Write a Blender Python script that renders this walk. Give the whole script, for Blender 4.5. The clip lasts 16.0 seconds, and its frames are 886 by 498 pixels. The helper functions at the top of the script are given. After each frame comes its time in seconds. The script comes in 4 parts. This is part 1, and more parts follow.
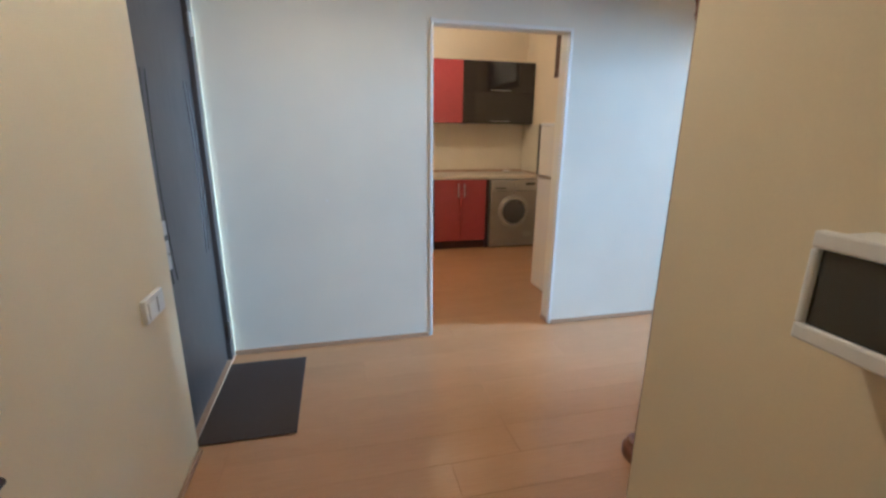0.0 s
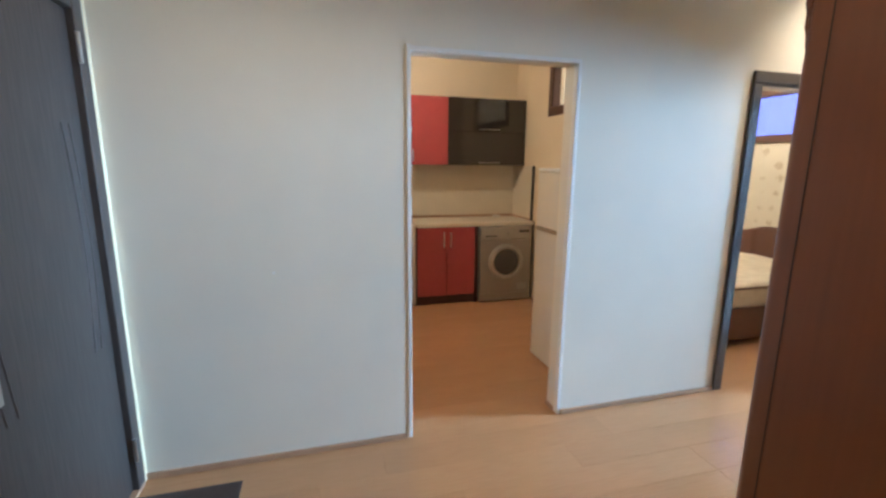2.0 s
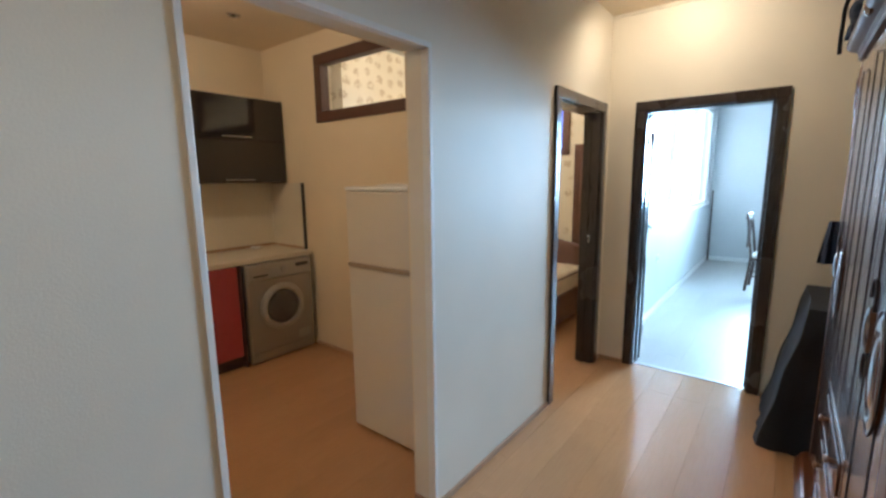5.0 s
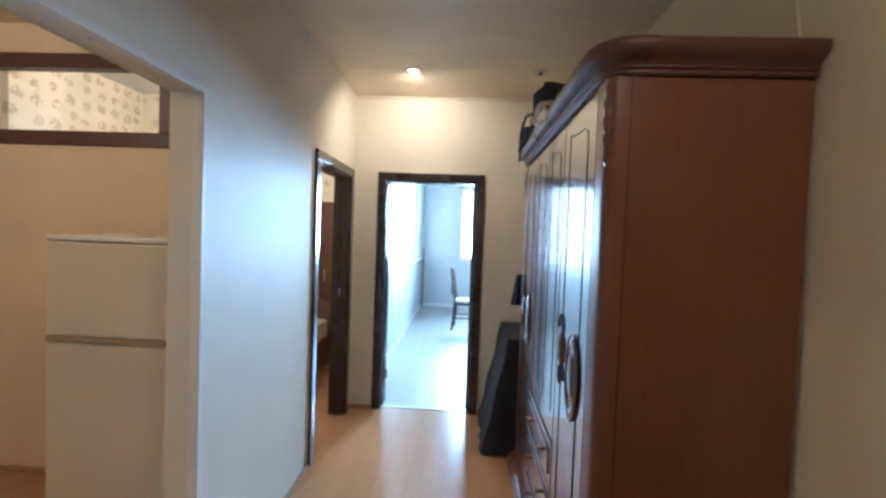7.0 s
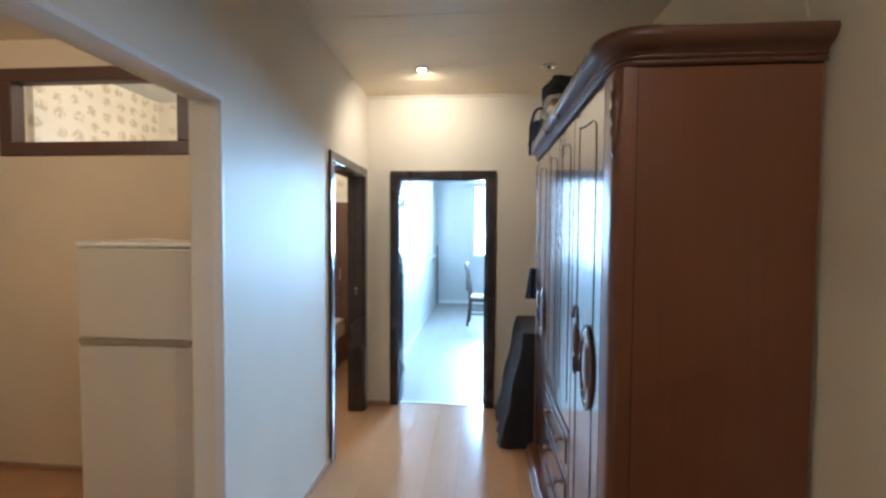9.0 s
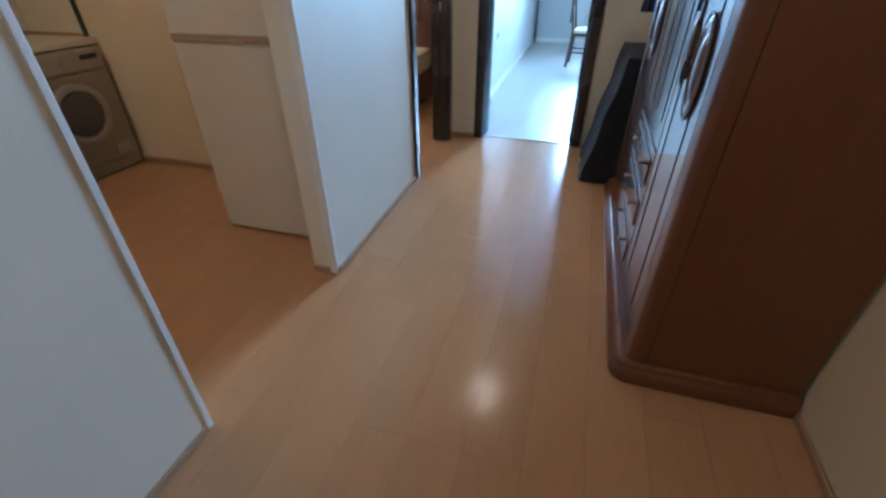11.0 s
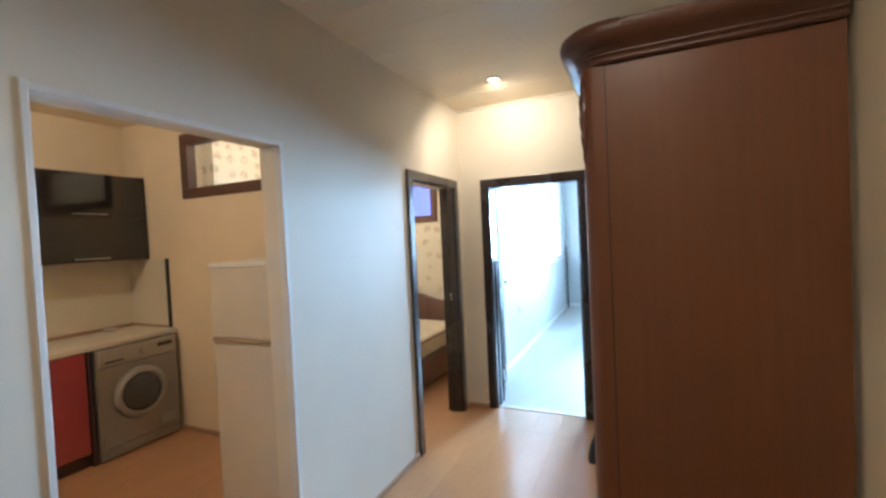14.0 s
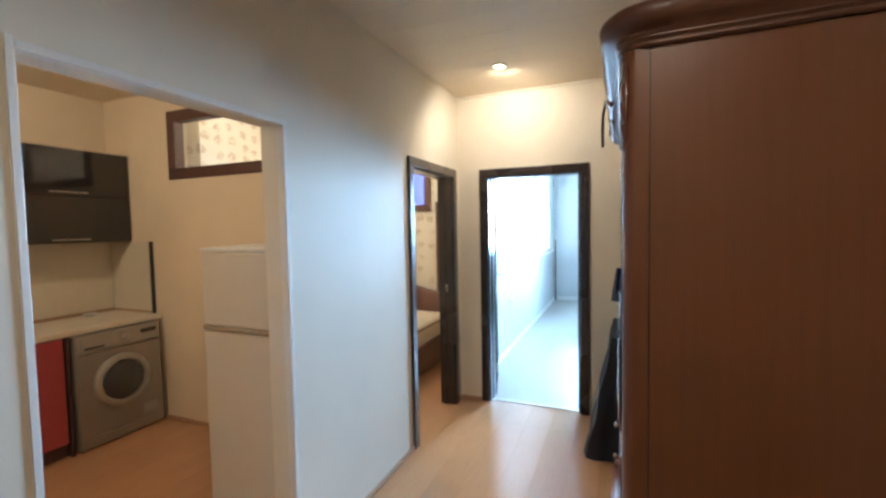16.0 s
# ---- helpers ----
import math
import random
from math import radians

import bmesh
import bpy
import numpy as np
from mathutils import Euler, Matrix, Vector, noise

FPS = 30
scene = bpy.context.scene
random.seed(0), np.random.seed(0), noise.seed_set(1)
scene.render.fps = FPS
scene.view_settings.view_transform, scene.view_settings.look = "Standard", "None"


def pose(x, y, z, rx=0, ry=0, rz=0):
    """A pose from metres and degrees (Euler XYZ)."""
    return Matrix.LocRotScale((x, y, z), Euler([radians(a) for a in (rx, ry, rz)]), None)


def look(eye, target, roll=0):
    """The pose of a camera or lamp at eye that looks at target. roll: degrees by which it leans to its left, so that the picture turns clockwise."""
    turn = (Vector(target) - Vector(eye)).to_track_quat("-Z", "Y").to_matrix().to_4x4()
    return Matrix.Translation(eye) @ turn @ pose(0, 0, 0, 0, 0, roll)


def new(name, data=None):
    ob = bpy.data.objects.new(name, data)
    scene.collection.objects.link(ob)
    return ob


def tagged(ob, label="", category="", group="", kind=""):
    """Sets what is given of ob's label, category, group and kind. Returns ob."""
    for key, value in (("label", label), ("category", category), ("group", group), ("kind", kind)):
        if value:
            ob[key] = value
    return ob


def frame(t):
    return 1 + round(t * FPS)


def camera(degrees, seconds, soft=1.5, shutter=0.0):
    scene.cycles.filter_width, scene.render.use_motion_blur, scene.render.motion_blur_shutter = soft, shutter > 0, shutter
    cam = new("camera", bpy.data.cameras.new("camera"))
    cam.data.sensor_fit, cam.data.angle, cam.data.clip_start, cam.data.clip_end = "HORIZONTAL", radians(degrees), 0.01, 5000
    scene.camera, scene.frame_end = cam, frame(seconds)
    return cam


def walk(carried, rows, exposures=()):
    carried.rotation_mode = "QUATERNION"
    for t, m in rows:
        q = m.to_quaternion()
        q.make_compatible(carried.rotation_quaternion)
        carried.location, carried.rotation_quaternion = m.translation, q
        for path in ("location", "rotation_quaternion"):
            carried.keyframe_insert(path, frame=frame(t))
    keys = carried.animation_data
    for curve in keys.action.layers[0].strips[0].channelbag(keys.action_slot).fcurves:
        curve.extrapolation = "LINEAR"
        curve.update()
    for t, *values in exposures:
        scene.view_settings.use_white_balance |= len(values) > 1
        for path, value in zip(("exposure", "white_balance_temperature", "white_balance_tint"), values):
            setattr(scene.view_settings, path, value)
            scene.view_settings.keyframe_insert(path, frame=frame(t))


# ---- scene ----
cam = camera(91.1, 16.0, soft=2.7)
PATH = [
    (0, (0.265, -2.766, 1.405), (0.721, -0.891, 0.88), 0.6),
    (0.5, (0.256, -2.575, 1.461), (0.842, -0.734, 0.945), -0.3),
    (1, (0.343, -2.449, 1.492), (0.944, -0.604, 1.007), 0.3),
    (1.5, (0.444, -2.309, 1.492), (0.974, -0.427, 1.071), 0.2),
    (2, (0.437, -2.153, 1.489), (0.961, -0.26, 1.112), 0.5),
    (2.5, (0.34, -1.935, 1.489), (1.062, -0.105, 1.129), 1.6),
    (3, (0.351, -1.747, 1.489), (1.093, 0.075, 1.126), 1.4),
    (3.2, (0.398, -1.66, 1.482), (1.149, 0.158, 1.124), 1.1),
    (5.3, (0.383, -1.127, 1.519), (2.013, -0.005, 1.226), 0.0),
    (5.5, (0.388, -1.104, 1.514), (2.062, -0.043, 1.246), 0.6),
    (6, (0.31, -0.973, 1.509), (2.179, -0.296, 1.292), 1.3),
    (6.5, (0.238, -0.938, 1.519), (2.21, -0.654, 1.347), 2.4),
    (7, (0.219, -0.968, 1.538), (2.215, -0.867, 1.474), 2.1),
    (7.5, (0.195, -0.977, 1.581), (2.186, -0.85, 1.717), 1.7),
    (8, (0.166, -0.98, 1.613), (2.139, -0.837, 1.908), 0.9),
    (8.25, (0.165, -0.976, 1.612), (2.136, -0.830, 1.932), 0.75),
    (8.5, (0.166, -0.972, 1.599), (2.139, -0.823, 1.891), 0.6),
    (9, (0.188, -0.973, 1.531), (2.18, -0.809, 1.454), 0.4),
    (9.5, (0.239, -0.937, 1.528), (2.16, -0.785, 0.993), 1.5),
    (10, (0.231, -0.922, 1.378), (2.013, -0.779, 0.483), 1.7),
    (12.3, (0.186, -1.241, 1.322), (1.637, -0.549, 0.132), 0.8),
    (12.5, (0.171, -1.263, 1.358), (1.725, -0.605, 0.285), 0.9),
    (13, (0.227, -1.347, 1.476), (2.021, -0.671, 0.905), -2.6),
    (13.5, (0.226, -1.436, 1.542), (2.072, -0.68, 1.4), -2.4),
    (14, (0.242, -1.494, 1.573), (2.061, -0.664, 1.515), -2.7),
    (14.5, (0.188, -1.474, 1.618), (2.019, -0.671, 1.666), -2.8),
    (15, (0.167, -1.421, 1.615), (2.042, -0.733, 1.712), -1.9),
    (15.5, (0.18, -1.382, 1.61), (2.074, -0.746, 1.698), -1.5),
    (16, (0.265, -1.355, 1.572), (2.112, -0.595, 1.468), -1.1),
]
walk(cam, [(s, look(eye, aim, lean)) for s, eye, aim, lean in PATH],
     [(0, 1.02, 4850, 10), (1.0, 0.88, 4950, 10), (2.1, 0.96, 5000, 10), (2.6, 0.86, 5100, 10), (3.2, 0.74, 5150, 10), (5.5, 0.36, 5250, 10), (7, 0.45, 4900, 10), (8.3, 0.52, 5000, 10), (9.0, 0.48, 4850, 10), (10.2, 0.10, 4700, 10),
      (12.5, 0.50, 4800, 10), (13.5, 0.70, 5050, 10), (16, 0.72, 5100, 10)])

# ---------------------------------------------------------------- light
world = bpy.data.worlds.new("sky")
scene.world = world
world.use_nodes = True
wn = world.node_tree
sky = wn.nodes.new("ShaderNodeTexSky")
sky.sky_type = "NISHITA"
sky.sun_disc = False
sky.sun_elevation, sky.sun_rotation = radians(48), radians(200)
wn.links.new(sky.outputs[0], wn.nodes["Background"].inputs[0])
wn.nodes["Background"].inputs[1].default_value = 0.15


def lamp(name, kind, m, energy, color, **more):
    data = bpy.data.lights.new(name, kind)
    data.energy, data.color = energy, color
    if kind == "AREA":
        data.shape, data.size, data.size_y = "RECTANGLE", more["w"], more["h"]
        data.spread = radians(more.get("spread", 180))
    elif kind == "SUN":
        data.angle = radians(0.5)
    else:
        data.shadow_soft_size = more.get("r", 0.04)
    if kind == "SPOT":
        data.spot_size, data.spot_blend = radians(more["cone"]), more["blend"]
    ob = new(name, data)
    ob.matrix_world = m
    return ob


DAY = (0.60, 0.85, 1.0)
WARM = (1.0, 0.73, 0.44)
lamp("sun", "SUN", look((6, -9, 12), (6, -3, 0)), 3.0, (1.0, 0.95, 0.88))
lamp("window_light_east", "AREA", look((9.46, -1.60, 1.78), (1.0, -0.3, 1.0)), 122, DAY, w=1.25, h=1.45, spread=75)
lamp("hall_bulb", "SPOT", look((3.345, -0.55, 2.682), (3.845, -0.55, 1.90)), 24, WARM, r=0.035, cone=176, blend=0.6)
lamp("kitchen_bulb", "POINT", pose(1.12, 1.62, 2.5), 16, WARM, r=0.05)
lamp("hall_bulb_west", "SPOT", look((0.225, -1.495, 2.685), (0.225, -1.495, 0)), 25, WARM, r=0.03, cone=165, blend=0.5)
lamp("bedroom_bulb", "POINT", pose(4.3, 1.5, 2.9), 50, (1.0, 0.76, 0.46), r=0.06)


# ---------------------------------------------------------------- materials
def mat(name, color, rough=0.5, metal=0.0, grain=0.0, scale=30.0, stretch=(1, 1, 1), bump=0.0, stain=0.06,
        vary=0.0, coat=0.0, second=None, spec=0.5, even=False):
    """A painted, wooden or metal surface: fine grain, broad stains, bump, and a random tone for each object."""
    m = bpy.data.materials.new(name)
    m.use_nodes = True
    n, l = m.node_tree.nodes, m.node_tree.links
    b = n["Principled BSDF"]
    b.inputs["Roughness"].default_value, b.inputs["Metallic"].default_value = rough, metal
    b.inputs["Coat Weight"].default_value = coat
    b.inputs["Coat Roughness"].default_value = 0.12
    b.inputs["Specular IOR Level"].default_value = spec
    tc, mp = n.new("ShaderNodeTexCoord"), n.new("ShaderNodeMapping")
    mp.inputs["Scale"].default_value = stretch
    l.new(tc.outputs["Object"], mp.inputs["Vector"])
    oi = n.new("ShaderNodeObjectInfo")
    if vary:
        push = n.new("ShaderNodeVectorMath")
        push.operation = "SCALE"
        push.inputs[0].default_value = (37, 19, 11)
        l.new(oi.outputs["Random"], push.inputs["Scale"])
        l.new(push.outputs[0], mp.inputs["Location"])
    fine, broad = n.new("ShaderNodeTexNoise"), n.new("ShaderNodeTexNoise")
    fine.inputs["Scale"].default_value, fine.inputs["Detail"].default_value = scale, 6
    broad.inputs["Scale"].default_value, broad.inputs["Detail"].default_value = 1.7, 3
    l.new(mp.outputs[0], fine.inputs["Vector"])
    l.new(tc.outputs["Object"], broad.inputs["Vector"])
    c2 = second or tuple(v * 0.55 for v in color)
    mix = n.new("ShaderNodeMix")
    mix.data_type = "RGBA"
    mix.inputs[6].default_value, mix.inputs[7].default_value = (*color, 1), (*c2, 1)
    ramp = n.new("ShaderNodeMapRange")
    ramp.inputs[1].default_value, ramp.inputs[2].default_value = 0.35, 0.75
    ramp.inputs[4].default_value = grain
    l.new(fine.outputs[0], ramp.inputs[0])
    l.new(ramp.outputs[0], mix.inputs[0])
    hsv = n.new("ShaderNodeHueSaturation")
    l.new(mix.outputs[2], hsv.inputs["Color"])
    tone = n.new("ShaderNodeMapRange")
    tone.inputs[1].default_value, tone.inputs[2].default_value = 0.3, 0.7
    tone.inputs[3].default_value, tone.inputs[4].default_value = 1 - stain, 1 + stain
    l.new(broad.outputs[0], tone.inputs[0])
    last = tone.outputs[0]
    if vary:
        rv = n.new("ShaderNodeMapRange")
        rv.inputs[3].default_value, rv.inputs[4].default_value = 1 - vary, 1 + vary
        l.new(oi.outputs["Random"], rv.inputs[0])
        mu = n.new("ShaderNodeMath")
        mu.operation = "MULTIPLY"
        l.new(last, mu.inputs[0])
        l.new(rv.outputs[0], mu.inputs[1])
        last = mu.outputs[0]
    l.new(last, hsv.inputs["Value"])
    l.new(hsv.outputs[0], b.inputs["Base Color"])
    rr = n.new("ShaderNodeMapRange")
    rr.inputs[3].default_value, rr.inputs[4].default_value = max(rough - (0.01 if even else 0.06), 0.02), min(rough + (0.01 if even else 0.08), 1)
    l.new(broad.outputs[0], rr.inputs[0])
    l.new(rr.outputs[0], b.inputs["Roughness"])
    if bump:
        bp = n.new("ShaderNodeBump")
        bp.inputs["Strength"].default_value, bp.inputs["Distance"].default_value = bump, 0.004
        l.new(fine.outputs[0], bp.inputs["Height"])
        l.new(bp.outputs[0], b.inputs["Normal"])
    return m


def wallpaper_mat():
    """Cream paper with scattered brown leaf motifs."""
    m = mat("wallpaper", (0.74, 0.68, 0.56), 0.75, grain=0.1, scale=90, bump=0.15)
    n, l = m.node_tree.nodes, m.node_tree.links
    b = n["Principled BSDF"]
    base = b.inputs["Base Color"].links[0].from_socket
    tc = n.new("ShaderNodeTexCoord")
    mp = n.new("ShaderNodeMapping")
    mp.inputs["Scale"].default_value = (1, 1, 1.15)
    noise_a = n.new("ShaderNodeTexNoise")
    noise_a.inputs["Scale"].default_value, noise_a.inputs["Detail"].default_value = 26, 3
    add = n.new("ShaderNodeMix")
    add.data_type = "RGBA"
    add.inputs[0].default_value = 0.08
    vo = n.new("ShaderNodeTexVoronoi")
    vo.inputs["Scale"].default_value, vo.inputs["Randomness"].default_value = 6.2, 0.35
    l.new(tc.outputs["Object"], mp.inputs[0])
    l.new(tc.outputs["Object"], noise_a.inputs["Vector"])
    l.new(mp.outputs[0], add.inputs[6])
    l.new(noise_a.outputs[1], add.inputs[7])
    l.new(add.outputs[2], vo.inputs["Vector"])
    near = n.new("ShaderNodeMapRange")
    near.inputs[1].default_value, near.inputs[2].default_value = 0.38, 0.27
    near.inputs[4].default_value = 1
    l.new(vo.outputs["Distance"], near.inputs[0])
    cut = n.new("ShaderNodeMapRange")
    cut.inputs[1].default_value, cut.inputs[2].default_value = 0.38, 0.50
    l.new(noise_a.outputs[0], cut.inputs[0])
    mu = n.new("ShaderNodeMath")
    mu.operation = "MULTIPLY"
    l.new(near.outputs[0], mu.inputs[0])
    l.new(cut.outputs[0], mu.inputs[1])
    mx = n.new("ShaderNodeMix")
    mx.data_type = "RGBA"
    mx.inputs[7].default_value = (0.52, 0.43, 0.31, 1)
    l.new(mu.outputs[0], mx.inputs[0])
    l.new(base, mx.inputs[6])
    l.new(mx.outputs[2], b.inputs["Base Color"])
    return m


def glass_mat(name, color=(1, 1, 1), rough=0.0):
    m = bpy.data.materials.new(name)
    m.use_nodes = True
    b = m.node_tree.nodes["Principled BSDF"]
    b.inputs["Base Color"].default_value = (*color, 1)
    b.inputs["Transmission Weight"].default_value = 1
    b.inputs["Roughness"].default_value = rough
    b.inputs["IOR"].default_value = 1.45
    return m


def glow_mat(name, color, strength):
    m = bpy.data.materials.new(name)
    m.use_nodes = True
    b = m.node_tree.nodes["Principled BSDF"]
    b.inputs["Emission Color"].default_value = (*color, 1)
    b.inputs["Emission Strength"].default_value = strength
    return m


HALL = mat("hall_paint", (0.80, 0.750, 0.64), 0.55, grain=0.06, scale=160, bump=0.12, stain=0.035)
CREAM = mat("cream_paint", (0.76, 0.655, 0.445), 0.55, grain=0.06, scale=160, bump=0.12, stain=0.045)
KITCH = mat("kitchen_paint", (0.80, 0.69, 0.50), 0.6, grain=0.06, scale=150, bump=0.12, stain=0.04)
LIVING = mat("living_paint", (0.58, 0.60, 0.60), 0.6, grain=0.05, scale=150, bump=0.1, stain=0.03)
CEIL = mat("ceiling_gloss", (0.80, 0.70, 0.52), 0.36, grain=0.02, scale=40, stain=0.01, even=True)
BEAD = mat("white_bead", (0.84, 0.83, 0.80), 0.4, grain=0.1, scale=60, stain=0.05)
PLANK = mat("laminate", (0.505, 0.285, 0.140), 0.18, grain=0.5, scale=14, stretch=(0.6, 9, 4), vary=0.03, stain=0.05,
            second=(0.43, 0.230, 0.106), bump=0.02)
# living room laminate: window glare and haze painted in as pale grey
PLANK_GLARE = mat("glare_laminate", (0.46, 0.45, 0.42), 0.42, grain=0.4, scale=14, stretch=(0.6, 9, 4), vary=0.03, stain=0.05,
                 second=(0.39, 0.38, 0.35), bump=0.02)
UNDER = mat("underlay", (0.14, 0.08, 0.04), 0.8, grain=0.3)
SKIRT = mat("skirting_wood", (0.48, 0.31, 0.19), 0.4, grain=0.5, scale=20, stretch=(0.7, 8, 8))
SKIRT_W = mat("white_skirting", (0.82, 0.82, 0.80), 0.3, grain=0.05)
WENGE = mat("dark_wenge", (0.040, 0.029, 0.026), 0.25, grain=0.7, scale=16, stretch=(7, 7, 0.5), second=(0.016, 0.011, 0.010),
            bump=0.06, coat=0.5)
WENGE_LEAF = mat("wenge_film", (0.040, 0.030, 0.027), 0.55, grain=0.7, scale=16, stretch=(7, 7, 0.5), second=(0.018, 0.013, 0.012), bump=0.06, spec=0.25)
ENTRY = mat("entry_door_film", (0.078, 0.064, 0.058), 0.36, grain=0.7, scale=14, stretch=(6, 6, 0.4), second=(0.030, 0.024, 0.022), bump=0.08)
MAHOG = mat("mahogany", (0.158, 0.055, 0.020), 0.34, grain=0.34, scale=6, stretch=(11, 11, 0.35), second=(0.10, 0.036, 0.015),
            bump=0.04, stain=0.10, coat=0.25)
CROWN = mat("mahogany_crown", (0.115, 0.046, 0.024), 0.42, grain=0.6, scale=40, second=(0.075, 0.027, 0.015), bump=0.08, stain=0.12, coat=0.05)
MAHOG_GLOSS = mat("mahogany_lacquer", (0.125, 0.050, 0.030), 0.20, grain=0.5, scale=9, stretch=(9, 9, 0.35), second=(0.075, 0.028, 0.018),
                  bump=0.006, stain=0.08, coat=0.8)
GROOVE = mat("dark_groove", (0.030, 0.014, 0.010), 0.4, grain=0.3)
CARVE = mat("carved_gilt_wood", (0.30, 0.17, 0.10), 0.24, grain=0.7, scale=60, second=(0.10, 0.045, 0.025), bump=0.3, coat=0.6)
FRAME_BR = mat("brown_window_frame", (0.105, 0.052, 0.036), 0.4, grain=0.5, scale=16, stretch=(5, 5, 1))
RED = mat("red_gloss", (0.38, 0.060, 0.064), 0.2, grain=0.15, scale=20, coat=0.6, stain=0.04)
BLACKG = mat("black_gloss", (0.012, 0.010, 0.011), 0.08, grain=0.2, scale=20, coat=0.8)
CARCASS = mat("dark_carcass", (0.07, 0.030, 0.026), 0.45, grain=0.3)
WORK = mat("worktop_laminate", (0.70, 0.64, 0.52), 0.3, grain=0.35, scale=120, second=(0.50, 0.43, 0.32))
SPLASH = mat("splashback", (0.72, 0.66, 0.53), 0.3, grain=0.15, scale=60)
STEEL = mat("brushed_steel", (0.62, 0.60, 0.57), 0.28, metal=1.0, grain=0.3, scale=80, stretch=(1, 8, 8))
SILVER = mat("silver_paint", (0.34, 0.315, 0.27), 0.36, metal=0.45, grain=0.15, scale=120)
SILVER_L = mat("pale_silver_plastic", (0.40, 0.38, 0.34), 0.3, metal=0.3, grain=0.1, scale=120)
DARKP = mat("dark_plastic", (0.035, 0.033, 0.032), 0.35, grain=0.2)
WHITE = mat("white_enamel", (0.68, 0.63, 0.54), 0.28, grain=0.04, scale=80, stain=0.03)
WHITE_P = mat("white_plastic", (0.82, 0.82, 0.80), 0.35, grain=0.04, scale=80)
MATT = mat("door_mat_fibre", (0.095, 0.070, 0.060), 0.95, grain=0.8, scale=220, second=(0.045, 0.033, 0.029), bump=0.9)
CHROME = mat("chrome", (0.75, 0.74, 0.72), 0.12, metal=1.0, grain=0.1)
BLACKC = mat("black_cloth", (0.036, 0.038, 0.046), 0.9, grain=0.5, scale=120, bump=0.5)
BLUEC = mat("blue_cloth", (0.05, 0.07, 0.13), 0.85, grain=0.5, scale=100, bump=0.5)
PAPER = mat("pale_cloth", (0.62, 0.58, 0.52), 0.8, grain=0.5, scale=12, second=(0.30, 0.27, 0.24), bump=0.5)
BEDWOOD = mat("bed_wood", (0.115, 0.047, 0.028), 0.35, grain=0.6, scale=10, stretch=(0.6, 8, 8), second=(0.06, 0.022, 0.014), coat=0.3)
TICK = mat("mattress_ticking", (0.66, 0.58, 0.45), 0.85, grain=0.6, scale=9, second=(0.46, 0.38, 0.27), bump=0.4)
CHAIRW = mat("chair_wood", (0.085, 0.050, 0.036), 0.3, grain=0.5, scale=20, stretch=(4, 4, 0.6), coat=0.4)
CHAIRC = mat("chair_fabric", (0.60, 0.58, 0.52), 0.85, grain=0.5, scale=90, bump=0.4)
PAPERW = wallpaper_mat()
CLEAR = glass_mat("clear_glass")
VIOLET = glass_mat("violet_glass", (0.050, 0.046, 0.14))
SMOKE = mat("smoked_window", (0.030, 0.024, 0.018), 0.07, grain=0.4, scale=8, coat=0.5)
PORT = mat("porthole_glass", (0.062, 0.060, 0.058), 0.05, grain=0.3, scale=9, coat=1.0)
BULB = glow_mat("lit_bulb", (1.0, 0.80, 0.52), 60)
GROUND = mat("ground_far", (0.16, 0.17, 0.12), 0.9, grain=0.6, scale=0.05)


# ---------------------------------------------------------------- mesh helpers
def box(bm, x0, x1, y0, y1, z0, z1, bevel=0.0, seg=2):
    made = bmesh.ops.create_cube(bm, size=1)
    vs = made["verts"]
    bmesh.ops.scale(bm, vec=(abs(x1 - x0), abs(y1 - y0), abs(z1 - z0)), verts=vs)
    bmesh.ops.translate(bm, vec=((x0 + x1) / 2, (y0 + y1) / 2, (z0 + z1) / 2), verts=vs)
    if bevel:
        es = list({e for v in vs for e in v.link_edges})
        bmesh.ops.bevel(bm, geom=es, offset=bevel, segments=seg, affect="EDGES", profile=0.5)
    return bm


def rod(bm, a, b, r, seg=14, r2=None):
    a, b = Vector(a), Vector(b)
    d = b - a
    m = Matrix.Translation((a + b) / 2) @ d.to_track_quat("Z", "Y").to_matrix().to_4x4()
    bmesh.ops.create_cone(bm, cap_ends=True, segments=seg, radius1=r, radius2=r if r2 is None else r2, depth=d.length, matrix=m)
    return bm


def lathe(bm, profile, m, seg=40):
    """Turns (radius, height) pairs round the local z axis."""
    rings = []
    for r, z in profile:
        rings.append([bm.verts.new(m @ Vector((r * math.cos(2 * math.pi * i / seg), r * math.sin(2 * math.pi * i / seg), z))) for i in range(seg)])
    for p, q in zip(rings, rings[1:]):
        for i in range(seg):
            bm.faces.new((p[i], p[(i + 1) % seg], q[(i + 1) % seg], q[i]))
    bm.faces.new(rings[0][::-1])
    bm.faces.new(rings[-1])
    return bm


